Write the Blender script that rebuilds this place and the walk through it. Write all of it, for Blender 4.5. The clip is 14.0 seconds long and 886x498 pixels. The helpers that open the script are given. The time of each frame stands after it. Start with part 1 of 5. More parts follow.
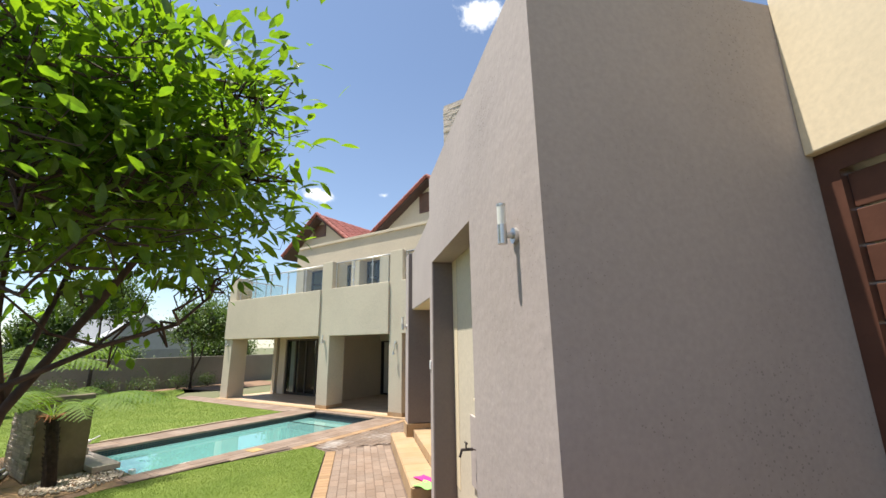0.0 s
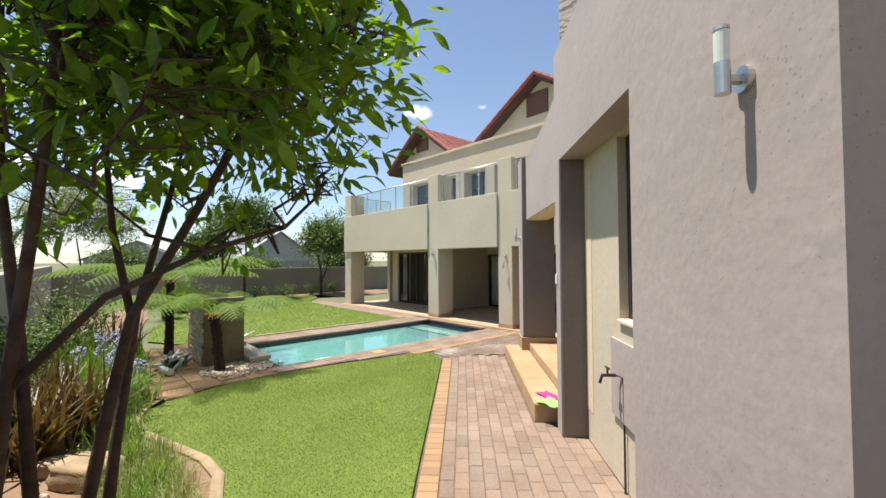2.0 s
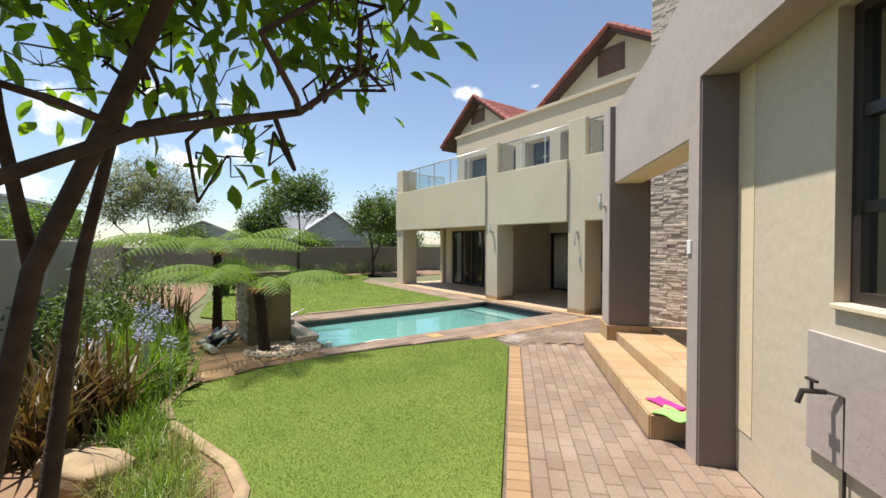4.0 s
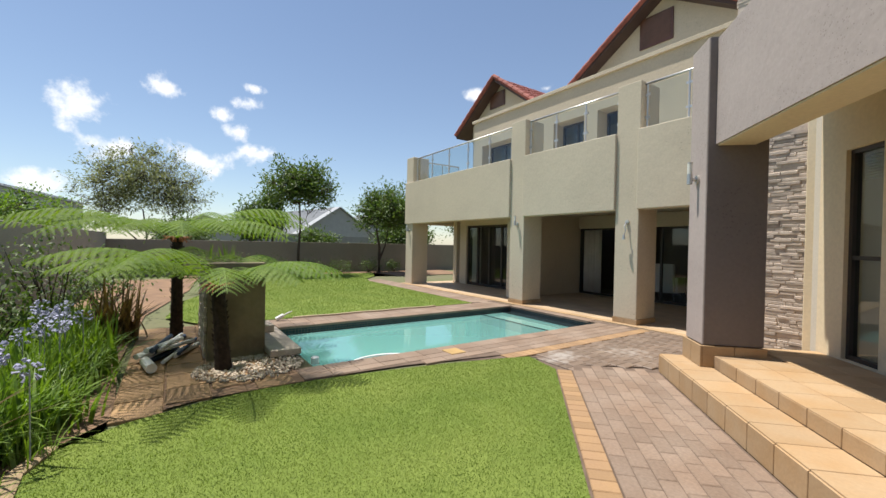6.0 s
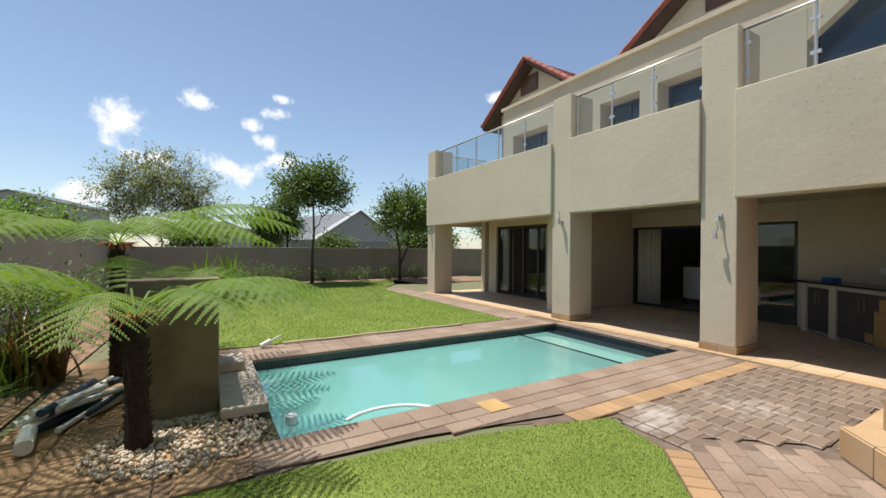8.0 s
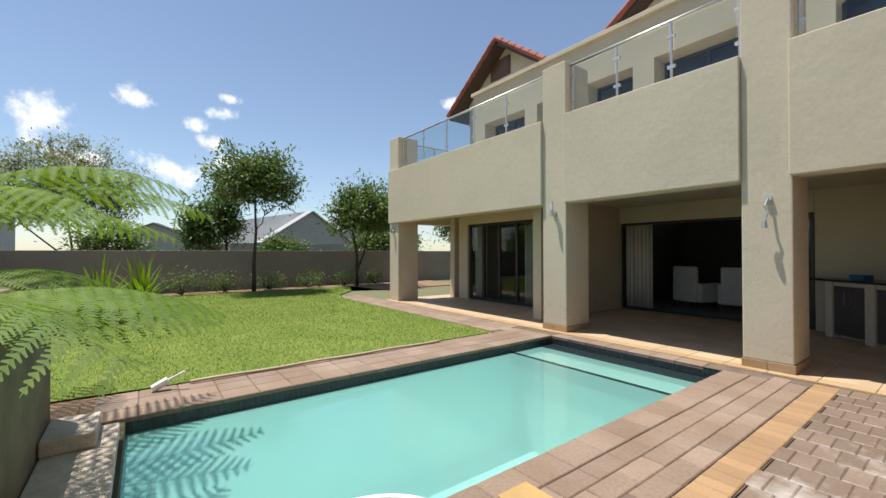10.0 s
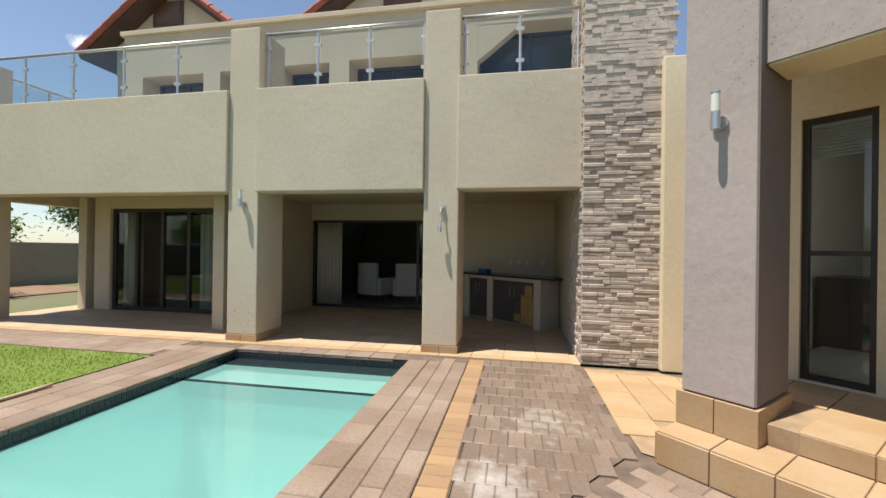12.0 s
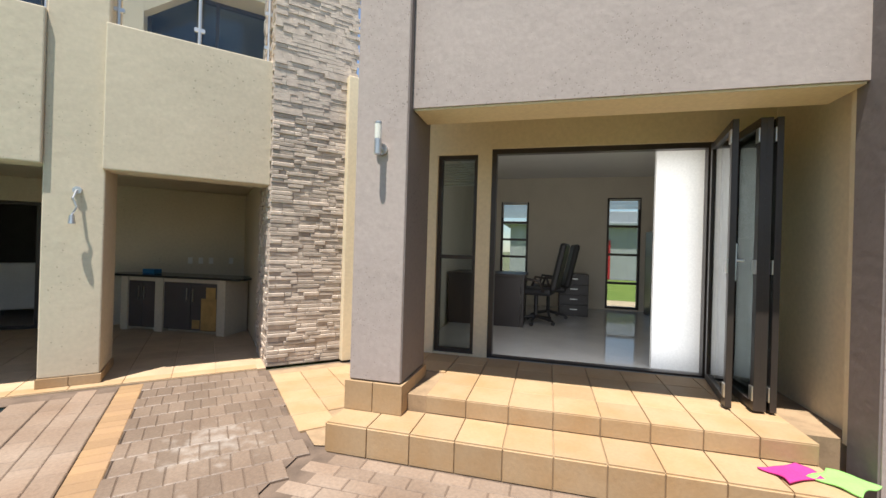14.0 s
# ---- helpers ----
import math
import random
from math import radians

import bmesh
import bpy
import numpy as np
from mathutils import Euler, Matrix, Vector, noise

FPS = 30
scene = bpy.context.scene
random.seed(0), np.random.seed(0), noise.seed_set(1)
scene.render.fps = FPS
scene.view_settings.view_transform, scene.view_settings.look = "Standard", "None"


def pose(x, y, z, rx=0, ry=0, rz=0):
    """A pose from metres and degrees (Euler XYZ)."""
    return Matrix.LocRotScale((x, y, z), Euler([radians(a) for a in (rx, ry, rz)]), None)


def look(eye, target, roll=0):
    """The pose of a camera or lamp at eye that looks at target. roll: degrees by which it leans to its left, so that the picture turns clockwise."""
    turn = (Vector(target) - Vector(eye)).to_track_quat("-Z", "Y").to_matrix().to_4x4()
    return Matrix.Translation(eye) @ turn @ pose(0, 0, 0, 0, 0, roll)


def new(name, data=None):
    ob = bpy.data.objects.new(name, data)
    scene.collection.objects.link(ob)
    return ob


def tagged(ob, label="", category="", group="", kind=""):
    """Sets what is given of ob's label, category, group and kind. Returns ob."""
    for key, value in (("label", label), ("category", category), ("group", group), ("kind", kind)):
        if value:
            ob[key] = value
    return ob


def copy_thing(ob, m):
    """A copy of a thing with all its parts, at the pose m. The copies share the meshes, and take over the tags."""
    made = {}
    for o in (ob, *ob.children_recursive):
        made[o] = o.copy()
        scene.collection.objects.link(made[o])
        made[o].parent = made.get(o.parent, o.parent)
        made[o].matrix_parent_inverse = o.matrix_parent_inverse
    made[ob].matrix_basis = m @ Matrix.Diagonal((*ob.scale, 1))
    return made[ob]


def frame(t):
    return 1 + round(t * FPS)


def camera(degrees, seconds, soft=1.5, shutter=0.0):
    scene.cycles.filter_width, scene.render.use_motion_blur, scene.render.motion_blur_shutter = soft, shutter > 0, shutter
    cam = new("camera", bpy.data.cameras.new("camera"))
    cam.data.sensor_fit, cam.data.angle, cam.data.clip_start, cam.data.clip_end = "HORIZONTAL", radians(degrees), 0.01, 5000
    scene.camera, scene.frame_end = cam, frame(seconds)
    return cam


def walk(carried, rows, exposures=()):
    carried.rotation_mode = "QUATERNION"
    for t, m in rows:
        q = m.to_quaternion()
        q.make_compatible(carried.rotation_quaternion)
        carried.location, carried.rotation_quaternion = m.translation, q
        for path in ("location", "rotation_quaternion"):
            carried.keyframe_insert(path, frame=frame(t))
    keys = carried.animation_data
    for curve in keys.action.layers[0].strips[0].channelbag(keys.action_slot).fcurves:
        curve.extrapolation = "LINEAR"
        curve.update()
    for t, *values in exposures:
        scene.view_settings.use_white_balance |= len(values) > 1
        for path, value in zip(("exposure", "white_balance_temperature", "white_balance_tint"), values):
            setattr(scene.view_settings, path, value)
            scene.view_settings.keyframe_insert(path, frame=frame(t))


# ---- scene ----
cam = camera(95.5, 14.0)
PATH = [
    (0, (-0.073, 0.186, 1.786), (-1.139, 1.814, 2.246), -0.9),
    (0.5, (-0.173, 0.308, 1.832), (-1.375, 1.867, 2.185), -1.3),
    (1.5, (-0.424, 0.449, 1.785), (-1.823, 1.871, 1.932), -0.1),
    (2, (-0.615, 0.54, 1.757), (-2.094, 1.885, 1.81), -0.3),
    (2.5, (-0.781, 0.629, 1.717), (-2.322, 1.904, 1.733), -0.5),
    (3, (-1.005, 0.747, 1.646), (-2.6, 1.954, 1.637), -0.2),
    (3.5, (-1.229, 0.838, 1.615), (-2.851, 2.008, 1.59), -0.2),
    (6, (-2.958, 1.77, 1.383), (-4.614, 2.891, 1.361), 1.1),
    (6.5, (-3.228, 1.879, 1.463), (-4.883, 3.001, 1.43), 0.7),
    (7, (-3.601, 2.198, 1.458), (-5.293, 3.263, 1.433), 0.9),
    (9.5, (-5.431, 3.016, 1.281), (-7.16, 4.021, 1.283), 0.3),
    (10, (-5.766, 3.223, 1.28), (-7.369, 4.419, 1.299), -0.1),
    (10.5, (-5.98, 3.371, 1.269), (-7.403, 4.776, 1.284), -0.0),
    (11, (-6.138, 3.482, 1.273), (-7.233, 5.156, 1.273), 0.3),
    (11.5, (-6.173, 3.593, 1.259), (-6.953, 5.435, 1.265), 0.9),
    (12, (-6.221, 3.622, 1.318), (-6.577, 5.591, 1.321), 0.8),
    (12.5, (-6.215, 3.625, 1.356), (-6.226, 5.625, 1.355), 1.0),
    (13, (-6.162, 3.657, 1.343), (-5.755, 5.615, 1.353), 1.3),
    (13.5, (-6.118, 3.652, 1.362), (-5.399, 5.518, 1.368), 1.6),
    (14, (-6.077, 3.59, 1.403), (-5.063, 5.314, 1.405), 1.7),
]
walk(cam, [(t, look(eye, target, roll)) for t, eye, target, roll in PATH],
     [(0.0, 1.1), (2.0, 1.02), (3.5, 0.95), (6.5, 0.70), (10.0, 0.72), (12.0, 0.80), (13.0, 0.93), (14.0, 1.04)])

# ---- world, sun and exposure ----
SUN = Vector((-0.25, -0.18, 1.0)).normalized()
world = bpy.data.worlds.new("sky")
scene.world = world
world.use_nodes = True
wn, wl = world.node_tree.nodes, world.node_tree.links
bg = wn["Background"]
bg.inputs["Strength"].default_value = 0.082
sky = wn.new("ShaderNodeTexSky")
sky.sky_type = "NISHITA"
sky.sun_disc = False
sky.sun_elevation = math.asin(SUN.z)
sky.sun_rotation = math.atan2(SUN.x, SUN.y)
sky.air_density, sky.dust_density, sky.ozone_density = 1.0, 0.25, 2.2
# scattered fair-weather clouds: direction and angular radius of each puff
CLOUDS = ((-0.963, -0.135, 0.233, 0.07), (-0.956, -0.011, 0.294, 0.046), (-0.981, -0.089, 0.175, 0.055), (-0.985, 0.037, 0.166, 0.07),
          (-0.961, 0.086, 0.262, 0.034), (-0.966, 0.115, 0.233, 0.043), (-0.936, 0.144, 0.322, 0.026), (-0.947, 0.135, 0.292, 0.034),
          (-0.969, 0.158, 0.191, 0.048), (-0.976, -0.195, 0.1, 0.05), (-0.734, 0.584, 0.346, 0.03), (-0.722, 0.602, 0.342, 0.035),
          (-0.625, 0.696, 0.354, 0.025), (-0.322, 0.652, 0.686, 0.06))


def wmath(op, a, b=None, c=None):
    """A maths node of the sky, over sockets or numbers."""
    k = wn.new("ShaderNodeMath")
    k.operation = op
    for slot, v in enumerate((a, b, c)):
        if v is None:
            continue
        if isinstance(v, (int, float)):
            k.inputs[slot].default_value = v
        else:
            wl.new(v, k.inputs[slot])
    return k.outputs[0]


wtc = wn.new("ShaderNodeTexCoord")
cl = wn.new("ShaderNodeTexNoise")
cl.inputs["Scale"].default_value, cl.inputs["Detail"].default_value, cl.inputs["Roughness"].default_value = 17.0, 8.0, 0.6
wl.new(wtc.outputs["Generated"], cl.inputs["Vector"])
cover = None
for cx, cy, cz, cr in CLOUDS:
    off = wn.new("ShaderNodeVectorMath")
    off.operation = "SUBTRACT"
    wl.new(wtc.outputs["Generated"], off.inputs[0])
    off.inputs[1].default_value = (cx, cy, cz)
    flat = wn.new("ShaderNodeVectorMath")
    flat.operation = "MULTIPLY"
    wl.new(off.outputs[0], flat.inputs[0])
    flat.inputs[1].default_value = (1.0, 1.0, 1.7)
    size = wn.new("ShaderNodeVectorMath")
    size.operation = "LENGTH"
    wl.new(flat.outputs[0], size.inputs[0])
    near_it = wmath("MULTIPLY_ADD", size.outputs["Value"], -1.0 / cr, 1.0)
    cover = near_it if cover is None else wmath("MAXIMUM", cover, near_it)
puff = wmath("MULTIPLY_ADD", cl.outputs["Fac"], 3.2, -1.75)
body = wmath("ADD", wmath("MAXIMUM", cover, -1.5), puff)
dense = wn.new("ShaderNodeMapRange")
dense.interpolation_type = "SMOOTHSTEP"
dense.inputs["From Min"].default_value, dense.inputs["From Max"].default_value = 0.0, 0.75
dense.inputs["To Max"].default_value = 0.93
wl.new(body, dense.inputs["Value"])
# thin haze towards the horizon
sep = wn.new("ShaderNodeSeparateXYZ")
wl.new(wtc.outputs["Generated"], sep.inputs["Vector"])
haze = wn.new("ShaderNodeMapRange")
haze.inputs["From Min"].default_value, haze.inputs["From Max"].default_value = 0.0, 0.6
haze.inputs["To Min"].default_value, haze.inputs["To Max"].default_value = 0.12, 0.05
wl.new(sep.outputs["Z"], haze.inputs["Value"])
mixh = wn.new("ShaderNodeMix")
mixh.data_type = "RGBA"
wl.new(haze.outputs["Result"], mixh.inputs["Factor"])
wl.new(sky.outputs["Color"], mixh.inputs["A"])
mixh.inputs["B"].default_value = (6.6, 7.0, 7.6, 1)
mixc = wn.new("ShaderNodeMix")
mixc.data_type = "RGBA"
wl.new(dense.outputs["Result"], mixc.inputs["Factor"])
wl.new(mixh.outputs["Result"], mixc.inputs["A"])
mixc.inputs["B"].default_value = (8.6, 8.7, 8.9, 1)
wl.new(mixc.outputs["Result"], bg.inputs["Color"])
sun_data = bpy.data.lights.new("sun", "SUN")
sun_data.energy, sun_data.angle, sun_data.color = 4.3, radians(0.6), (1.0, 0.95, 0.87)
sun = new("sun", sun_data)
sun.matrix_world = look(SUN * 60, (0, 0, 0))

# added fill lamp in the office doorway, brightens the room beyond the sky's light
door_data = bpy.data.lights.new("door_daylight", "AREA")
door_data.shape, door_data.size, door_data.size_y, door_data.energy, door_data.color = "RECTANGLE", 1.85, 1.95, 8.5, (0.97, 0.98, 1.0)
door_light = new("door_daylight", door_data)
door_light.matrix_world = pose(0, 0, 0, 0, 0, -45) @ pose(-6.41, 2.29, 1.37, 90, 0, 0)


# ---- materials ----
def material(name, color, rough=0.8, metal=0.0, vary=0.12, scale=3.0, fine=60.0, bump=0.15, bump_scale=None, spots=0.0, spec=0.5, per_piece=0.0, tint=None, transmission=0.0, ior=1.45, fine_vary=0.06, pits=0.46):
    """Procedural surface: base colour with broad stains, fine grain, relief and optional pits, shaded in the colour."""
    m = bpy.data.materials.new(name)
    m.use_nodes = True
    n, l = m.node_tree.nodes, m.node_tree.links
    p = n["Principled BSDF"]
    p.inputs["Roughness"].default_value, p.inputs["Metallic"].default_value = rough, metal
    p.inputs["Specular IOR Level"].default_value = spec
    p.inputs["IOR"].default_value = ior
    p.inputs["Transmission Weight"].default_value = transmission
    tc = n.new("ShaderNodeTexCoord")
    big = n.new("ShaderNodeTexNoise")
    big.inputs["Scale"].default_value, big.inputs["Detail"].default_value = scale, 5
    small = n.new("ShaderNodeTexNoise")
    small.inputs["Scale"].default_value, small.inputs["Detail"].default_value = fine, 3
    geo = n.new("ShaderNodeNewGeometry")
    l.new(geo.outputs["Position"], big.inputs["Vector"])
    l.new(geo.outputs["Position"], small.inputs["Vector"])
    c2 = tint or tuple(c * (1 - vary * 2.0) for c in color)
    mix = n.new("ShaderNodeMix")
    mix.data_type = "RGBA"
    mix.inputs["A"].default_value = (*color, 1)
    mix.inputs["B"].default_value = (*c2, 1)
    ramp = n.new("ShaderNodeMapRange")
    ramp.inputs["From Min"].default_value, ramp.inputs["From Max"].default_value = 0.38, 0.72
    l.new(big.outputs["Fac"], ramp.inputs["Value"])
    l.new(ramp.outputs["Result"], mix.inputs["Factor"])
    hsv = n.new("ShaderNodeHueSaturation")
    l.new(mix.outputs["Result"], hsv.inputs["Color"])
    v = n.new("ShaderNodeMapRange")
    v.inputs["From Min"].default_value, v.inputs["From Max"].default_value = 0.25, 0.75
    v.inputs["To Min"].default_value, v.inputs["To Max"].default_value = 1 - fine_vary, 1 + fine_vary
    l.new(small.outputs["Fac"], v.inputs["Value"])
    out = v.outputs["Result"]
    if per_piece:
        info = n.new("ShaderNodeObjectInfo")
        r = n.new("ShaderNodeMapRange")
        r.inputs["To Min"].default_value, r.inputs["To Max"].default_value = 1 - per_piece, 1 + per_piece
        l.new(info.outputs["Random"], r.inputs["Value"])
        mm = n.new("ShaderNodeMath")
        mm.operation = "MULTIPLY"
        l.new(out, mm.inputs[0])
        l.new(r.outputs["Result"], mm.inputs[1])
        out = mm.outputs[0]
    l.new(out, hsv.inputs["Value"])
    l.new(hsv.outputs["Color"], p.inputs["Base Color"])
    if bump:
        b = n.new("ShaderNodeBump")
        b.inputs["Strength"].default_value, b.inputs["Distance"].default_value = bump, 0.01
        h = n.new("ShaderNodeTexNoise")
        h.inputs["Scale"].default_value, h.inputs["Detail"].default_value = bump_scale or fine, 6
        l.new(geo.outputs["Position"], h.inputs["Vector"])
        height = h.outputs["Fac"]
        if spots:
            vo = n.new("ShaderNodeTexVoronoi")
            vo.inputs["Scale"].default_value = spots
            warp = n.new("ShaderNodeMix")
            warp.data_type = "RGBA"
            warp.inputs["Factor"].default_value = 0.02
            l.new(geo.outputs["Position"], warp.inputs["A"])
            l.new(small.outputs["Color"], warp.inputs["B"])
            l.new(warp.outputs["Result"], vo.inputs["Vector"])
            dens = n.new("ShaderNodeMapRange")
            dens.inputs["From Min"].default_value, dens.inputs["From Max"].default_value = pits, pits + 0.34
            dens.inputs["To Min"].default_value, dens.inputs["To Max"].default_value = 0.03, 0.30
            l.new(big.outputs["Fac"], dens.inputs["Value"])
            lt = n.new("ShaderNodeMath")
            lt.operation = "GREATER_THAN"
            l.new(vo.outputs["Distance"], lt.inputs[0])
            l.new(dens.outputs["Result"], lt.inputs[1])
            # the hollows' shade is painted too: base colour is darkened inside each pit
            pit_shade = n.new("ShaderNodeMapRange")
            pit_shade.inputs["To Min"].default_value, pit_shade.inputs["To Max"].default_value = 0.74, 1.0
            l.new(lt.outputs[0], pit_shade.inputs["Value"])
            dm = n.new("ShaderNodeMath")
            dm.operation = "MULTIPLY"
            l.new(out, dm.inputs[0])
            l.new(pit_shade.outputs["Result"], dm.inputs[1])
            l.new(dm.outputs[0], hsv.inputs["Value"])
            add = n.new("ShaderNodeMath")
            add.operation = "MULTIPLY_ADD"
            add.inputs[1].default_value = 2.0
            l.new(lt.outputs[0], add.inputs[0])
            l.new(height, add.inputs[2])
            height = add.outputs[0]
        l.new(height, b.inputs["Height"])
        l.new(b.outputs["Normal"], p.inputs["Normal"])
    return m


def leafy(name, color, tip, through_light=0.35, rough=0.45, patch=7.0):
    """Leaf: two-tone by noise, some light passing through."""
    m = material(name, color, rough=rough, vary=0.1, scale=patch, fine=30.0, bump=0.0, tint=tip, fine_vary=0.25)
    n, l = m.node_tree.nodes, m.node_tree.links
    p = n["Principled BSDF"]
    tr = n.new("ShaderNodeBsdfTranslucent")
    sh = n.new("ShaderNodeMixShader")
    sh.inputs[0].default_value = through_light
    src = p.inputs["Base Color"].links[0].from_socket
    hs = n.new("ShaderNodeHueSaturation")
    hs.inputs["Saturation"].default_value, hs.inputs["Value"].default_value = 1.15, 1.7
    l.new(src, hs.inputs["Color"])
    l.new(hs.outputs["Color"], tr.inputs["Color"])
    l.new(p.outputs[0], sh.inputs[1])
    l.new(tr.outputs[0], sh.inputs[2])
    l.new(sh.outputs[0], n["Material Output"].inputs["Surface"])
    return m


def glassy(name, tint=(0.9, 0.95, 0.95), clear=0.75, rough=0.0, ior=1.5):
    """A window pane: clear with a real reflection."""
    m = bpy.data.materials.new(name)
    m.use_nodes = True
    n, l = m.node_tree.nodes, m.node_tree.links
    n.remove(n["Principled BSDF"])
    t = n.new("ShaderNodeBsdfTransparent")
    t.inputs["Color"].default_value = (*[c * clear for c in tint], 1)
    g = n.new("ShaderNodeBsdfGlossy")
    g.inputs["Roughness"].default_value = rough
    f = n.new("ShaderNodeLayerWeight")
    f.inputs["Blend"].default_value = 0.5
    f5 = n.new("ShaderNodeMath")
    f5.operation = "POWER"
    f5.inputs[1].default_value = 4.0
    l.new(f.outputs["Facing"], f5.inputs[0])
    f0 = ((ior - 1) / (ior + 1)) ** 2
    fr = n.new("ShaderNodeMath")
    fr.operation = "MULTIPLY_ADD"
    fr.inputs[1].default_value, fr.inputs[2].default_value = 0.9 - f0, f0
    l.new(f5.outputs[0], fr.inputs[0])
    s = n.new("ShaderNodeMixShader")
    l.new(fr.outputs[0], s.inputs[0])
    l.new(t.outputs[0], s.inputs[1])
    l.new(g.outputs[0], s.inputs[2])
    l.new(s.outputs[0], n["Material Output"].inputs["Surface"])
    return m


BEIGE = material("beige_plaster", (0.575, 0.495, 0.372), rough=0.9, vary=0.05, scale=0.9, fine=25, bump=0.35, bump_scale=9, spots=19)
CREAM = material("cream_plaster", (0.72, 0.60, 0.41), rough=0.9, vary=0.04, scale=0.9, fine=30, bump=0.15, bump_scale=14)
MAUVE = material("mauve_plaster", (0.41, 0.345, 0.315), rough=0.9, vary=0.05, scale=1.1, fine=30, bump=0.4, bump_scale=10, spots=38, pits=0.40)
# MAUVE darkened: the shade of the side faces is put into the colour
SHADEPLASTER = material("dark_brown_plaster", (0.20, 0.168, 0.155), rough=0.9, vary=0.06, scale=1.3, fine=30, bump=0.35, bump_scale=10, spots=26)
# boundary plaster lightened: colour makes up the light missing on its sunless face
BRIGHTWALL = material("side_boundary_plaster", (0.37, 0.33, 0.27), rough=0.95, vary=0.1, scale=0.8, fine=18, bump=0.3, bump_scale=12)
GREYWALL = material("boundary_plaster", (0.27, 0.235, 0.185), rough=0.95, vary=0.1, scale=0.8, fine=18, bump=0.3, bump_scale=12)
WHITE = material("white_paint", (0.80, 0.79, 0.76), rough=0.6, vary=0.02, bump=0.04)
INTERIOR = material("interior_paint", (0.60, 0.545, 0.45), rough=0.8, vary=0.03, bump=0.04)
SANDTILE = material("sand_tile", (0.41, 0.285, 0.165), rough=0.7, vary=0.12, scale=4, fine=45, bump=0.12, per_piece=0.1, tint=(0.39, 0.245, 0.12))
PATIO = material("patio_tile", (0.50, 0.365, 0.235), rough=0.6, vary=0.1, scale=3, fine=40, bump=0.08, per_piece=0.06)
GROUT = material("grout", (0.36, 0.25, 0.15), rough=0.95, vary=0.15, scale=8, bump=0.1)
PAVER = material("clay_paver", (0.215, 0.148, 0.104), rough=0.8, vary=0.16, scale=1.9, fine=45, bump=0.5, bump_scale=40, per_piece=0.13, tint=(0.265, 0.20, 0.152), fine_vary=0.14)
COURT = material("court_paver", (0.175, 0.125, 0.092), rough=0.5, vary=0.2, scale=1.7, fine=55, bump=0.4, bump_scale=40, per_piece=0.14, tint=(0.22, 0.165, 0.125), fine_vary=0.14)
# lime bloom left by evaporating water
cn, clk = COURT.node_tree.nodes, COURT.node_tree.links
cgeo = cn.new("ShaderNodeNewGeometry")
bloom = None
for (bx, by), br in (((-6.33, 5.95), 0.42), ((-6.0, 6.85), 0.55), ((-6.25, 5.7), 0.3)):
    dv = cn.new("ShaderNodeVectorMath")
    dv.operation = "DISTANCE"
    clk.new(cgeo.outputs["Position"], dv.inputs[0])
    dv.inputs[1].default_value = (bx, by, 0)
    mr = cn.new("ShaderNodeMapRange")
    mr.inputs["From Min"].default_value, mr.inputs["From Max"].default_value = 0.0, br
    mr.inputs["To Min"].default_value, mr.inputs["To Max"].default_value = 0.5 if br < 0.5 else 0.34, -0.1
    mr.clamp = False
    clk.new(dv.outputs["Value"], mr.inputs["Value"])
    if bloom is None:
        bloom = mr.outputs["Result"]
    else:
        mx = cn.new("ShaderNodeMath")
        mx.operation = "MAXIMUM"
        clk.new(bloom, mx.inputs[0])
        clk.new(mr.outputs["Result"], mx.inputs[1])
        bloom = mx.outputs[0]
cno = cn.new("ShaderNodeTexNoise")
cno.inputs["Scale"].default_value, cno.inputs["Detail"].default_value = 9.0, 6.0
clk.new(cgeo.outputs["Position"], cno.inputs["Vector"])
bsum = cn.new("ShaderNodeMath")
clk.new(bloom, bsum.inputs[0])
clk.new(cno.outputs["Fac"], bsum.inputs[1])
bfac = cn.new("ShaderNodeMapRange")
bfac.inputs["From Min"].default_value, bfac.inputs["From Max"].default_value, bfac.inputs["To Max"].default_value = 0.62, 1.05, 0.75
clk.new(bsum.outputs[0], bfac.inputs["Value"])
bmix = cn.new("ShaderNodeMix")
bmix.data_type = "RGBA"
cbase = cn["Principled BSDF"].inputs["Base Color"]
clk.new(cbase.links[0].from_socket, bmix.inputs["A"])
bmix.inputs["B"].default_value = (0.47, 0.43, 0.39, 1)
clk.new(bfac.outputs["Result"], bmix.inputs["Factor"])
clk.new(bmix.outputs["Result"], cbase)
EDGING = material("edging_paver", (0.32, 0.20, 0.10), rough=0.85, vary=0.15, scale=2.5, fine=60, bump=0.35, per_piece=0.15, tint=(0.29, 0.18, 0.10))
JOINT = material("joint_sand", (0.165, 0.118, 0.088), rough=1, vary=0.2, scale=6, bump=0.3)
SOIL = material("soil", (0.20, 0.125, 0.08), rough=1, vary=0.25, scale=2.5, fine=40, bump=0.7, bump_scale=25, tint=(0.27, 0.17, 0.1))
FIELD = material("ground", (0.15, 0.14, 0.08), rough=1, vary=0.2, scale=0.3, fine=15, bump=0.4, tint=(0.11, 0.14, 0.05))
TURF = material("turf", (0.125, 0.175, 0.034), rough=0.95, vary=0.2, scale=1.3, fine=120, bump=0.4, bump_scale=150, tint=(0.17, 0.215, 0.048), fine_vary=0.2, spec=0.2)
BLADE = leafy("grass_blade", (0.125, 0.18, 0.034), (0.19, 0.235, 0.055), 0.4, 0.7, 1.6)
ALU = material("bronze_aluminium", (0.055, 0.045, 0.04), rough=0.4, metal=0.3, vary=0.05, bump=0.0)
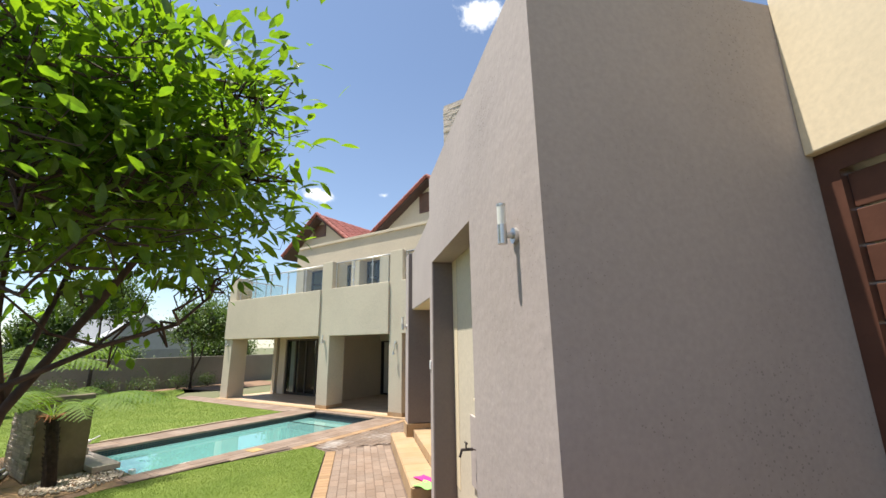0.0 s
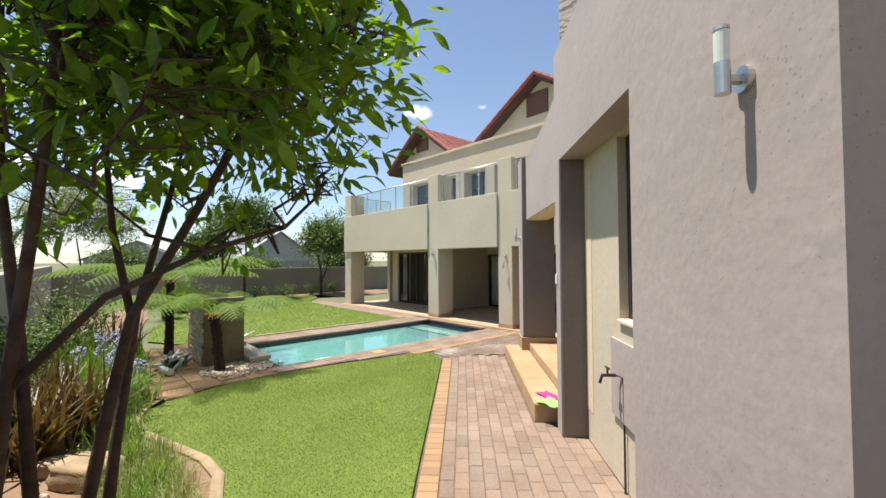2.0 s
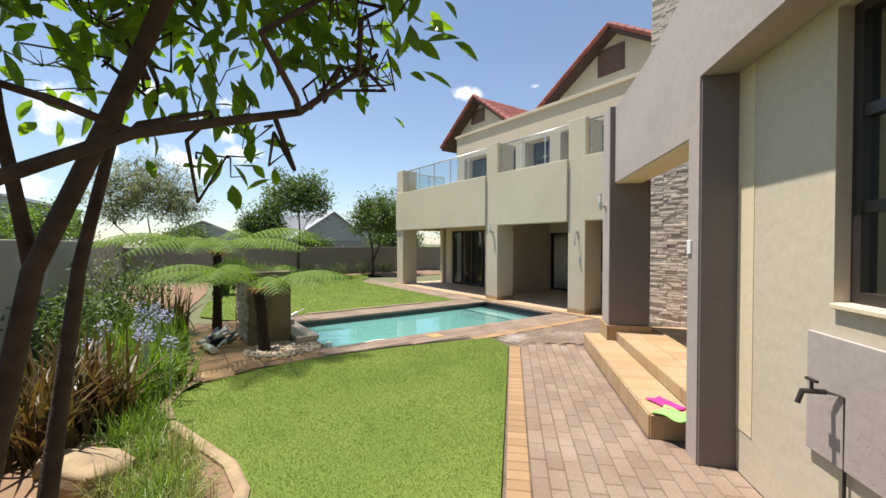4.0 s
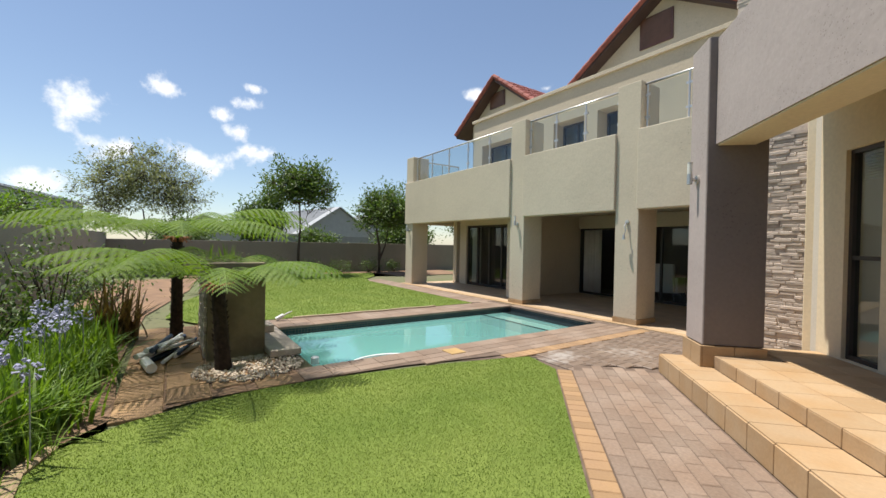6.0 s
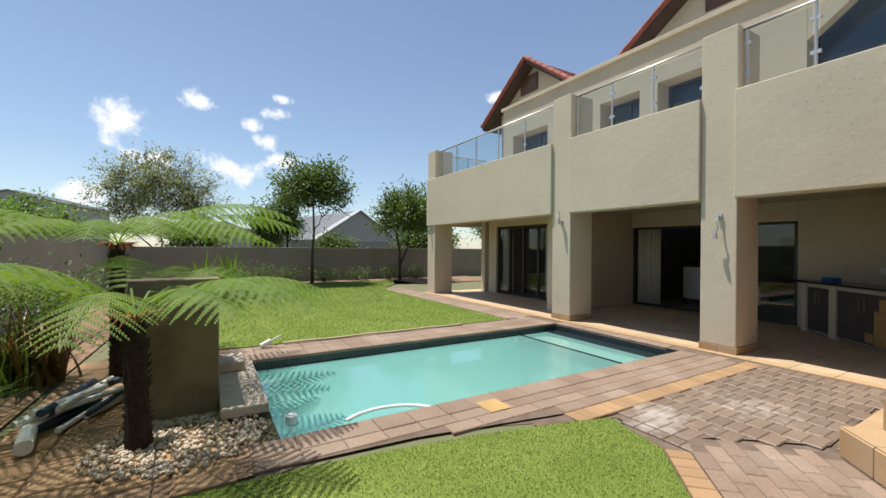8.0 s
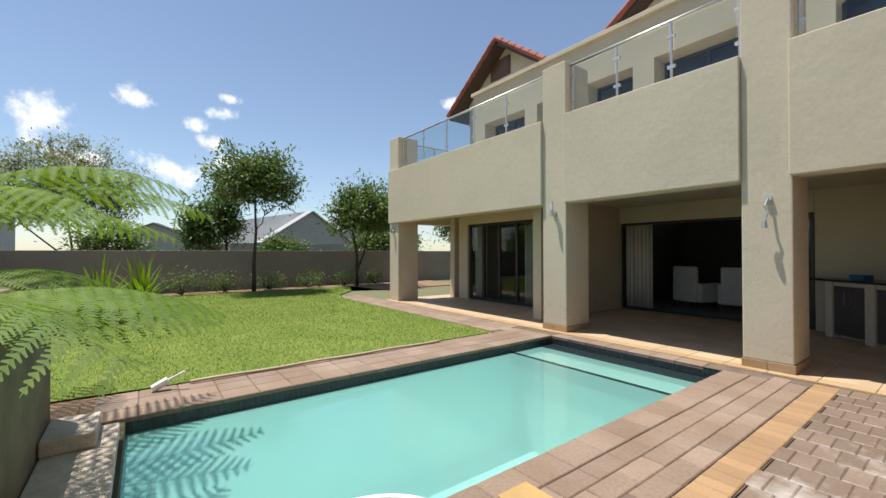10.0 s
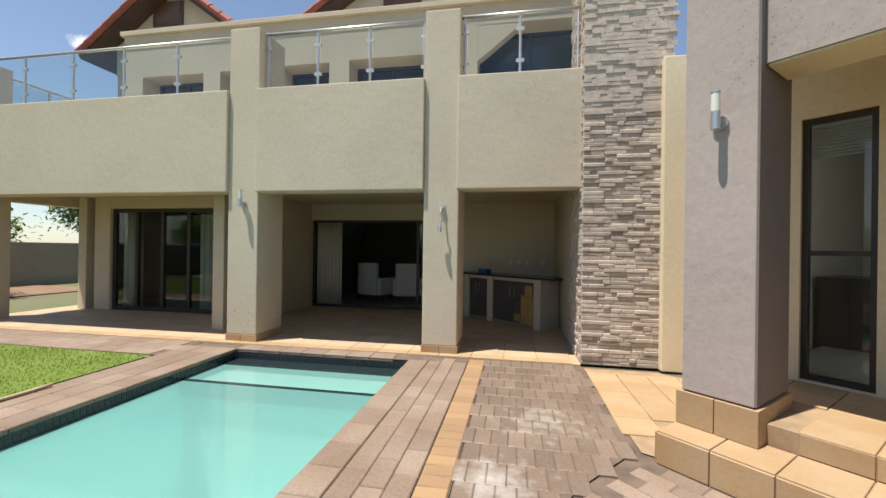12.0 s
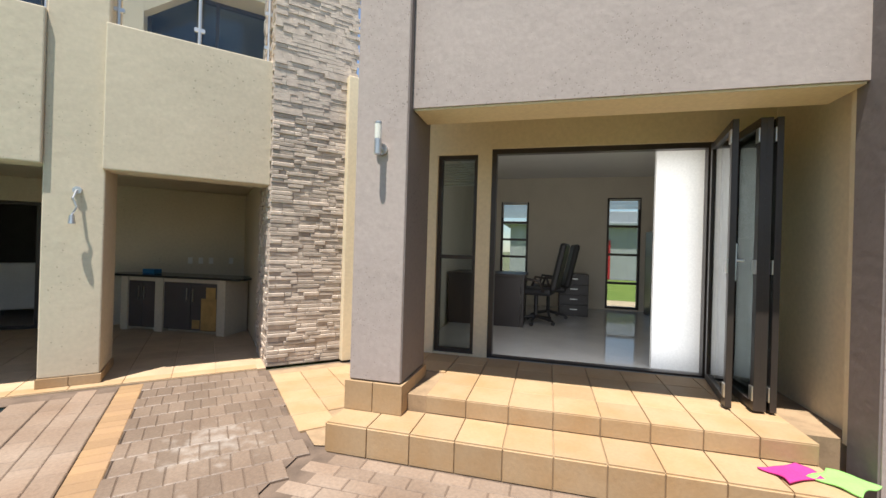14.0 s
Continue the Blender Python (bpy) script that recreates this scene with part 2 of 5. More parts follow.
STEEL = material("brushed_steel", (0.62, 0.61, 0.58), rough=0.42, metal=1.0, vary=0.05, bump=0.0)
GLASS = glassy("window_glass", clear=0.88)
BALGLASS = glassy("balustrade_glass", (0.93, 0.97, 0.96), 0.93)
WATER = glassy("water", (0.74, 0.96, 0.93), 0.95, 0.02, 1.33)
# dark brown taken close to black; carries the rooms' gloom in the colour
ROOMGLOOM = material("dark_room_paint", (0.10, 0.085, 0.075), rough=0.7, vary=0.1, bump=0.03)
POOLSTEP = material("pool_step_plaster", (0.42, 0.53, 0.47), rough=0.8, vary=0.06, scale=3, bump=0.1)
POOLWALL = material("pool_plaster", (0.38, 0.68, 0.64), rough=0.8, vary=0.05, scale=1.0, fine=20, bump=0.1, tint=(0.45, 0.80, 0.75))
MOSAIC = material("mosaic_tile", (0.025, 0.04, 0.045), rough=0.2, vary=0.2, scale=20, bump=0.0, per_piece=0.3)
ROOFTILE = material("roof_tile", (0.32, 0.10, 0.075), rough=0.75, vary=0.2, scale=3, fine=30, bump=0.3)
BROWNWOOD = material("brown_wood", (0.115, 0.05, 0.032), rough=0.35, vary=0.15, scale=4, fine=35, bump=0.1)
EAVE = material("eave_board", (0.075, 0.045, 0.035), rough=0.6, vary=0.1, bump=0.05)
STONE = material("ledge_stone", (0.53, 0.45, 0.375), rough=0.9, vary=0.2, scale=9, fine=60, bump=0.6, bump_scale=45, per_piece=0.24, tint=(0.40, 0.335, 0.28))
BARK = material("bark", (0.085, 0.058, 0.043), rough=0.95, vary=0.25, scale=14, fine=50, bump=0.8, bump_scale=35)
FERNBARK = material("fern_trunk", (0.045, 0.028, 0.02), rough=1, vary=0.3, scale=20, fine=70, bump=1.0, bump_scale=60)
HUSK = material("dry_husk", (0.34, 0.14, 0.06), rough=0.9, vary=0.2, scale=20, bump=0.2)
LEAF = leafy("broad_leaf", (0.085, 0.15, 0.026), (0.175, 0.255, 0.036), 0.62, 0.3)
FROND = leafy("fern_frond", (0.10, 0.165, 0.024), (0.17, 0.24, 0.04), 0.36, 0.72)
STRAP = leafy("strap_leaf", (0.12, 0.205, 0.035), (0.21, 0.30, 0.05), 0.3, 0.45)
BRONZE = leafy("bronze_flax", (0.10, 0.06, 0.025), (0.17, 0.13, 0.04), 0.25, 0.45)
PALEGRASS = leafy("pale_grass", (0.30, 0.28, 0.11), (0.20, 0.25, 0.07), 0.3, 0.6)
FARLEAF = leafy("tree_leaf", (0.07, 0.115, 0.026), (0.115, 0.165, 0.04), 0.3, 0.5)
PALELEAF = leafy("sparse_leaf", (0.20, 0.21, 0.10), (0.15, 0.175, 0.075), 0.4, 0.6)
BLUEBLOOM = material("blue_bloom", (0.45, 0.46, 0.62), rough=0.8, bump=0)
PEBBLE = material("pebble", (0.55, 0.47, 0.38), rough=0.85, vary=0.3, scale=15, bump=0.3, tint=(0.35, 0.28, 0.2))
# olive-brown render, darkened so the colour holds the shade on the feature wall
FEATUREWALL = material("damp_render", (0.22, 0.18, 0.115), rough=0.95, vary=0.2, scale=3, fine=20, bump=0.4, bump_scale=15)
ROCK = material("garden_rock", (0.36, 0.26, 0.155), rough=0.9, vary=0.15, scale=6, bump=0.5)
DARKWOOD = material("dark_laminate", (0.035, 0.026, 0.023), rough=0.4, vary=0.1, bump=0.02)
BLACK = material("black_vinyl", (0.02, 0.018, 0.018), rough=0.45, vary=0.1, bump=0.05)
CURTAIN = material("curtain", (0.70, 0.66, 0.58), rough=0.9, vary=0.05, bump=0.05)
UPHOLSTERY = material("pale_upholstery", (0.66, 0.64, 0.60), rough=0.85, vary=0.05, bump=0.1)
GRANITE = material("black_granite", (0.03, 0.028, 0.027), rough=0.15, vary=0.2, scale=60, bump=0)
CABINET = material("grey_laminate", (0.09, 0.075, 0.07), rough=0.45, vary=0.1, bump=0.02)
BAREBOARD = material("bare_board", (0.48, 0.29, 0.10), rough=0.8, vary=0.15, scale=8, bump=0.05)
GLOSSTILE = material("polished_tile", (0.50, 0.48, 0.45), rough=0.06, vary=0.04, bump=0.0)
METALROOF = material("metal_roof", (0.36, 0.37, 0.38), rough=0.75, metal=0.0, vary=0.05, bump=0.0)
FARWALL = material("neighbour_wall", (0.38, 0.38, 0.37), rough=0.9, vary=0.05, bump=0.05)
HOSETAN = material("sandy_hose", (0.48, 0.38, 0.26), rough=0.7, vary=0.1, bump=0.05)
PIPEWHITE = material("white_pvc", (0.75, 0.75, 0.73), rough=0.4, vary=0.05, bump=0)
NAVY = material("dark_blue_plastic", (0.03, 0.05, 0.09), rough=0.5, bump=0)
PINK = material("pink_cloth", (0.62, 0.045, 0.27), rough=0.95, vary=0.1, bump=0.3, bump_scale=80)
LIME = material("green_cloth", (0.30, 0.62, 0.17), rough=0.95, vary=0.1, bump=0.3, bump_scale=80)
YELLOWLID = material("yellow_plastic", (0.43, 0.28, 0.11), rough=0.6, vary=0.1, bump=0.05)
BLUETIN = material("blue_plastic", (0.03, 0.16, 0.34), rough=0.4, bump=0)
RED = material("red_plastic", (0.5, 0.03, 0.03), rough=0.5, bump=0)
FROSTED = material("frosted_tube", (0.75, 0.74, 0.66), rough=0.3, vary=0.02, bump=0)
WATERY = WATER.node_tree
# suspended lime makes the pool water milky
milk = WATERY.nodes.new("ShaderNodeBsdfDiffuse")
milk.inputs["Color"].default_value = (0.185, 0.40, 0.37, 1)
veil = WATERY.nodes.new("ShaderNodeMixShader")
veil.inputs[0].default_value = 0.7
clear_part = [k for k in WATERY.nodes if k.type == "BSDF_TRANSPARENT"][0]
gloss_mix = [k for k in WATERY.nodes if k.type == "MIX_SHADER" and k != veil][0]
WATERY.links.new(clear_part.outputs[0], veil.inputs[1])
WATERY.links.new(milk.outputs[0], veil.inputs[2])
WATERY.links.new(veil.outputs[0], gloss_mix.inputs[1])
BLIND = material("blind_slat", (0.72, 0.70, 0.66), rough=0.6, bump=0)


# ---- mesh helpers ----
WING = pose(0, 0, 0, 0, 0, -45)
ID = Matrix()


def add_box(bm, lo, hi, m=ID):
    c = [(a + b) / 2 for a, b in zip(lo, hi)]
    s = [b - a for a, b in zip(lo, hi)]
    return bmesh.ops.create_cube(bm, size=1, matrix=m @ Matrix.Translation(c) @ Matrix.Diagonal((*s, 1)))["verts"]


def add_tube(bm, points, radii, sides=8, cap=True):
    """A tube along points."""
    rings = []
    pts = [Vector(p) for p in points]
    for i, p in enumerate(pts):
        d = (pts[min(i + 1, len(pts) - 1)] - pts[max(i - 1, 0)]).normalized()
        q = d.to_track_quat("Z", "Y").to_matrix()
        r = radii[i] if hasattr(radii, "__len__") else radii
        rings.append([bm.verts.new(p + q @ Vector((r * math.cos(a), r * math.sin(a), 0))) for a in (2 * math.pi * k / sides for k in range(sides))])
    for a, b in zip(rings, rings[1:]):
        for k in range(sides):
            bm.faces.new((a[k], a[(k + 1) % sides], b[(k + 1) % sides], b[k]))
    if cap:
        bm.faces.new(rings[0][::-1])
        bm.faces.new(rings[-1])


def finish(name, bm, mat, parent=None, bevel=0.0, smooth=False, m=ID):
    """One mesh object out of a bmesh."""
    if bevel:
        bmesh.ops.bevel(bm, geom=bm.edges[:], offset=bevel, segments=2, profile=0.5, affect="EDGES")
    bmesh.ops.recalc_face_normals(bm, faces=bm.faces[:])
    me = bpy.data.meshes.new(name)
    bm.to_mesh(me)
    bm.free()
    if smooth:
        me.shade_smooth()
    me.materials.append(mat)
    ob = new(name, me)
    ob.matrix_world = m
    if parent:
        ob.parent = parent
        ob.matrix_parent_inverse = parent.matrix_world.inverted()
    return ob


def boxes(name, mat, items, parent=None, bevel=0.0, m=ID):
    """Boxes (lo, hi) joined into one part."""
    bm = bmesh.new()
    for lo, hi in items:
        add_box(bm, lo, hi)
    return finish(name, bm, mat, parent, bevel, m=m)


def empty(name, m=ID):
    ob = new(name)
    ob.matrix_world = m
    ob.empty_display_size = 0.1
    bpy.context.view_layer.update()
    return ob


def structure(ob, label="", category=""):
    return tagged(ob, label, category, kind="structure")


def sheet(name, mat, pts, z, m=ID):
    bm = bmesh.new()
    bm.faces.new([bm.verts.new((x, y, z)) for x, y in pts])
    bmesh.ops.triangulate(bm, faces=bm.faces[:])
    return finish(name, bm, mat, m=m)


def slab(name, mat, pts, z0, z1, m=ID, bevel=0.0, parent=None):
    bm = bmesh.new()
    f = bm.faces.new([bm.verts.new((x, y, z0)) for x, y in pts])
    r = bmesh.ops.extrude_face_region(bm, geom=[f])
    bmesh.ops.translate(bm, vec=(0, 0, z1 - z0), verts=[v for v in r["geom"] if isinstance(v, bmesh.types.BMVert)])
    return finish(name, bm, mat, parent, bevel, m=m)


def extruded(name, mat, profile, y0, y1, m=ID, parent=None):
    """A profile in x and z, drawn out from y0 to y1."""
    bm = bmesh.new()
    f = bm.faces.new([bm.verts.new((x, y0, z)) for x, z in profile])
    r = bmesh.ops.extrude_face_region(bm, geom=[f])
    bmesh.ops.translate(bm, vec=(0, y1 - y0, 0), verts=[v for v in r["geom"] if isinstance(v, bmesh.types.BMVert)])
    return finish(name, bm, mat, parent, m=m)


def inside(px, py, poly):
    """Which points lie in the polygon."""
    hit = np.zeros(len(px), bool)
    for (x0, y0), (x1, y1) in zip(poly, poly[1:] + poly[:1]):
        if y0 != y1:
            cross = ((y0 > py) != (y1 > py)) & (px < (x1 - x0) * (py - y0) / (y1 - y0) + x0)
            hit ^= cross
    return hit


def piece_mesh(name, sx, sy, sz, mat, bevel=0.006):
    bm = bmesh.new()
    add_box(bm, (-sx / 2, -sy / 2, -sz), (sx / 2, sy / 2, 0))
    top = [e for e in bm.edges if all(v.co.z > -1e-4 for v in e.verts)]
    bmesh.ops.bevel(bm, geom=top, offset=bevel, segments=1, affect="EDGES")
    me = bpy.data.meshes.new(name)
    bm.to_mesh(me)
    bm.free()
    me.materials.append(mat)
    return me


# ---- ground, lawns, pool ----
PX0, PX1, PY0, PY1 = -9.78, -7.44, 3.12, 8.3
FAR = 600
bm = bmesh.new()
for lo, hi in (((-FAR, -FAR), (PX0, FAR)), ((PX1, -FAR), (FAR, FAR)), ((PX0, -FAR), (PX1, PY0)), ((PX0, PY1), (PX1, FAR))):
    bm.faces.new([bm.verts.new((x, y, -0.03)) for x, y in ((lo[0], lo[1]), (hi[0], lo[1]), (hi[0], hi[1]), (lo[0], hi[1]))])
bmesh.ops.remove_doubles(bm, verts=bm.verts[:], dist=0.001)
structure(finish("ground", bm, FIELD), "dry sandy ground between the beds", "ground")

LAWN = [(-6.50, 5.50), (-6.62, 5.1), (-6.78, 4.4), (-6.9, 3.7), (-6.98, 3.0), (-6.99, 2.5), (-6.92, 2.0), (-6.75, 1.5), (-6.5, 1.18), (-6.2, 1.08), (-5.7, 1.12), (-5.2, 1.28), (-4.7, 1.44),
        (-4.3, 1.46), (-3.95, 1.36), (-3.5, 1.3), (-2.9, 1.22), (-2.3, 1.05), (-1.7, 0.8), (-1.3, 0.72), (-1.3, 0.70), (-3.3, 2.68), (-4.64, 4.03), (-5.98, 5.38)]
LAWN_BACK = [(-10.5, 3.4), (-10.5, 7.75), (-16.6, 7.8), (-17.6, 8.1), (-18.6, 8.9), (-20.3, 9.6), (-20.4, 4.0), (-18.5, 2.9), (-15.2, 2.6), (-13.6, 2.0), (-11.5, 1.7), (-10.6, 2.2)]
structure(sheet("lawn_front", TURF, LAWN, 0.004), "short green lawn beside the brick path", "lawn")
structure(sheet("lawn_back", TURF, LAWN_BACK, 0.004), "short green lawn behind the swimming pool", "lawn")
BED = [(-1.3, 0.69), (-1.9, 0.83), (-2.5, 1.05), (-3.5, 1.22), (-3.95, 1.28), (-4.3, 1.38), (-4.7, 1.36), (-5.2, 1.2), (-5.7, 1.04), (-6.2, 1.0), (-6.5, 1.1), (-6.9, 1.4), (-7.2, 1.4), (-8.6, 1.3), (-12, 1.4), (-16, 2.2), (-20, 2.6), (-20, -0.1), (-0.6, -0.1), (-0.6, 0.3)]
structure(sheet("bed_soil", SOIL, BED, -0.006), "bare reddish planting bed along the boundary wall", "soil")
structure(sheet("bed_soil_back", SOIL, [(-20.4, 2.0), (-20.3, 9.7), (-18.5, 9.9), (-18.5, 14), (-21.5, 14), (-21.5, 2.0)], -0.002), "planted bed along the back wall", "soil")


structure(sheet("paving_bed", JOINT, [(-7.42, 2.9), (-7.42, 8.52), (-4.2, 8.52), (-3.6, 7.0), (-3.8, 5.4), (1.3, 1.3), (0.2, -0.1), (-0.9, 0.3), (-6.5, 5.65), (-6.9, 4.6), (-7.1, 3.4), (-7.0, 2.9)], -0.0245), "dark bedding sand under the paving", "paving")


def grass(name, poly, count, height, seed, label):
    """Blades of a lawn: two-triangle strips."""
    rng = np.random.default_rng(seed)
    xs, ys = [p[0] for p in poly], [p[1] for p in poly]
    px, py = rng.uniform(min(xs), max(xs), count * 2), rng.uniform(min(ys), max(ys), count * 2)
    keep = inside(px, py, poly)
    px, py = px[keep][:count], py[keep][:count]
    k = len(px)
    a, lean = rng.uniform(0, 2 * np.pi, k), rng.uniform(0.1, 0.9, k)
    h = height * rng.uniform(0.5, 1.2, k)
    w = 0.16 * height * rng.uniform(0.6, 1.3, k)
    la = rng.uniform(0, 2 * np.pi, k)
    v = np.zeros((k, 3, 3))
    v[:, 0] = np.stack([px - np.cos(a) * w, py - np.sin(a) * w, np.full(k, 0.003)], 1)
    v[:, 1] = np.stack([px + np.cos(a) * w, py + np.sin(a) * w, np.full(k, 0.003)], 1)
    v[:, 2] = np.stack([px + np.cos(la) * h * lean, py + np.sin(la) * h * lean, h * (1.1 - 0.5 * lean)], 1)
    me = bpy.data.meshes.new(name)
    me.from_pydata(v.reshape(-1, 3).tolist(), [], np.arange(k * 3).reshape(-1, 3).tolist())
    me.materials.append(BLADE)
    return tagged(new(name, me), label, "grass", kind="stuff")


grass("grass", LAWN, 190000, 0.017, 1, "short mown green grass blades")
grass("grass", LAWN_BACK, 100000, 0.028, 2, "short mown green grass blades behind the pool")

pool = empty("swimming_pool", pose((PX0 + PX1) / 2, (PY0 + PY1) / 2, -1.4))
tagged(pool, "rectangular turquoise swimming pool with dark mosaic waterline", "swimming pool")
boxes("basin", POOLWALL, [((PX0 - 0.1, PY0 - 0.1, -1.5), (PX1 + 0.1, PY1 + 0.1, -1.4)), ((PX0 - 0.1, PY0 - 0.1, -1.4), (PX0, PY1 + 0.1, -0.17)), ((PX1, PY0 - 0.1, -1.4), (PX1 + 0.1, PY1 + 0.1, -0.17)),
      ((PX0, PY0 - 0.1, -1.4), (PX1, PY0, -0.17)), ((PX0, PY1, -1.4), (PX1, PY1 + 0.1, -0.17))], pool)
boxes("ledge", MOSAIC, [((PX0, PY1 - 0.27, -1.4), (PX1, PY1, -0.128))], pool)
boxes("step", POOLSTEP, [((PX0 + 0.002, PY1 - 0.84, -1.4), (PX1 - 0.002, PY1 - 0.272, -0.20))], pool)
boxes("step_edge", MOSAIC, [((PX0 + 0.003, PY1 - 0.90, -0.30), (PX1 - 0.003, PY1 - 0.841, -0.131))], pool)
boxes("tile_backing", JOINT, [((PX0 - 0.1, PY0 - 0.1, -0.17), (PX0, PY1 + 0.1, -0.03)), ((PX1, PY0 - 0.1, -0.17), (PX1 + 0.1, PY1 + 0.1, -0.03)), ((PX0, PY0 - 0.1, -0.17), (PX1, PY0, -0.03)), ((PX0, PY1, -0.17), (PX1, PY1 + 0.1, -0.03))], pool)
bm = bmesh.new()
ts = 0.044
for z in (-0.145, -0.095, -0.045):
    for y in np.arange(PY0 + 0.03, PY1 - 0.02, 0.051):
        add_box(bm, (PX0 - 0.002, y - ts / 2, z - ts / 2), (PX0 + 0.005, y + ts / 2, z + ts / 2))
    for x in np.arange(PX0 + 0.03, PX1 - 0.02, 0.051):
        add_box(bm, (x - ts / 2, PY1 - 0.005, z - ts / 2), (x + ts / 2, PY1 + 0.002, z + ts / 2))
tagged(finish("mosaic", bm, MOSAIC, pool), "dark glazed mosaic tiles at the waterline", kind="stuff")
bm = bmesh.new()
bmesh.ops.create_grid(bm, x_segments=2, y_segments=2, size=0.5)
bmesh.ops.transform(bm, matrix=Matrix.Translation(((PX0 + PX1) / 2, (PY0 + PY1) / 2, -0.135)) @ Matrix.Diagonal((PX1 - PX0 - 0.004, PY1 - PY0 - 0.004, 1, 1)), verts=bm.verts[:])
water = finish("water", bm, WATER, pool)
water.visible_shadow = False

# ---- main house ----
FY = 8.64


def house_box(name, lo, hi, mat=BEIGE, label="beige painted plaster wall", bevel=0.012):
    return structure(boxes(name, mat, [(lo, hi)], bevel=bevel), label, "wall")


for i, (x0, x1) in enumerate(((-15.46, -15.0), (-10.2, -9.74), (-7.39, -6.94))):
    house_box("pillar_%d" % (i + 1), (x0, FY, 0.10 if i else 0.0), (x1, FY + 0.62, 4.37), label="square beige plastered pillar of the veranda")
for i, (x0, x1) in enumerate(((-15.46, -10.2), (-9.76, -7.39), (-6.96, -5.46))):
    house_box("wall_spandrel_%d" % (i + 1), (x0, FY - 0.05, 2.08), (x1, FY + 0.25, 3.5), label="rough beige plastered balcony front")
    if i == 0:
        house_box("wall_spandrel_side", (-15.46, FY + 0.26, 2.08), (-15.2, 10.9, 3.5))
structure(boxes("balcony_floor", BEIGE, [((-15.2, FY + 0.26, 2.3), (-4.6, 12.3, 2.55))]), "plastered veranda ceiling under the balcony", "ceiling")
structure(boxes("floor_veranda", PATIO, [((-15.6, FY - 0.12, -0.2), (-5.46, 12.1, 0.0))]), "tan tiled veranda floor", "floor")
# walls behind the veranda, with the sliding-door openings
DY = 10.45
house_box("wall_lounge_1", (-14.7, DY, 0), (-14.32, DY + 0.2, 2.3))
house_box("wall_lounge_2", (-14.32, DY, 2.06), (-11.95, DY + 0.2, 2.3))
house_box("wall_lounge_3", (-11.95, DY, 0), (-10.96, DY + 0.2, 2.3))
house_box("wall_return", (-10.95, 9.25, 0), (-10.75, 12.2, 2.3))
D2 = 12.0
house_box("wall_dining_1", (-10.75, D2, 1.94), (-7.4, D2 + 0.2, 2.3))
house_box("wall_dining_2", (-7.4, D2, 0), (-5.3, D2 + 0.2, 2.3))
house_box("wall_braai", (-5.46, FY + 0.3, 0), (-5.25, D2, 2.3))
house_box("wall_side", (-15.1, DY, 0), (-14.9, DY + 0.35, 2.3))
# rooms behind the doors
structure(boxes("wall_rooms", ROOMGLOOM, [((-15.0, 15.6, 0), (-5.2, 15.8, 2.3)), ((-15.0, 10.66, 0), (-14.8, 15.6, 2.3)), ((-11.0, 12.22, 0), (-10.88, 15.6, 2.3)), ((-5.4, D2 + 0.21, 0), (-5.2, 15.6, 2.3))]), "dark brown walls of the rooms behind, deepened for gloom", "wall")
structure(boxes("floor_rooms", GLOSSTILE, [((-14.8, DY + 0.2, -0.2), (-11.0, 15.6, 0.01)), ((-10.88, D2 + 0.2, -0.2), (-5.4, 15.6, 0.01))]), "polished tiles in the rooms", "floor")
structure(boxes("ceiling_rooms", INTERIOR, [((-15.0, DY + 0.2, 2.56), (-5.2, 15.8, 2.65))]), "painted room ceiling", "ceiling")

# upper storey
UY = 10.9


def wall_with_holes(name, x0, x1, z0, z1, y0, y1, holes, mat, label, m=ID):
    """A wall along x with rectangular openings (x0, x1, z0, z1)."""
    bm = bmesh.new()
    xs = sorted({x0, x1, *[v for h in holes for v in h[:2]]})
    zs = sorted({z0, z1, *[v for h in holes for v in h[2:]]})
    for a, b in zip(xs, xs[1:]):
        for c, d in zip(zs, zs[1:]):
            if not any(h[0] <= a and b <= h[1] and h[2] <= c and d <= h[3] for h in holes):
                add_box(bm, (a, y0, c), (b, y1, d))
    bmesh.ops.remove_doubles(bm, verts=bm.verts[:], dist=0.0005)
    return structure(finish(name, bm, mat, m=m), label, "wall")


UPPER = ((-14.08, -12.61, 2.8, 4.89), (-12.22, -11.28, 2.8, 4.9), (-10.86, -9.83, 2.8, 4.92), (-9.42, -7.92, 2.8, 4.94), (-6.95, -5.07, 2.8, 5.4))
wall_with_holes("wall_upper", -14.55, -4.4, 2.56, 5.78, UY, UY + 0.5, UPPER, BEIGE, "beige plastered upper wall with window openings")
structure(boxes("trim_parapet", BEIGE, [((-14.61, UY - 0.06, 5.78), (-4.4, UY + 0.5, 5.88))], bevel=0.01), "beige plastered coping along the parapet", "trim")
structure(boxes("wall_upper_side", BEIGE, [((-14.55, UY + 0.5, 2.56), (-14.3, 16, 5.8)), ((-4.6, UY + 0.5, 2.56), (-4.4, 16, 5.8)), ((-14.3, 15.8, 2.56), (-4.6, 16, 5.8))]), "beige plastered side walls of the upper storey", "wall")
structure(boxes("roof_flat", FARWALL, [((-14.3, UY + 0.5, 5.5), (-4.6, 15.8, 5.6))]), "flat roof behind the parapet", "roof")
structure(boxes("floor_upper", INTERIOR, [((-14.3, UY + 0.5, 2.66), (-4.6, 15.8, 2.8))]), "upper floor", "floor")


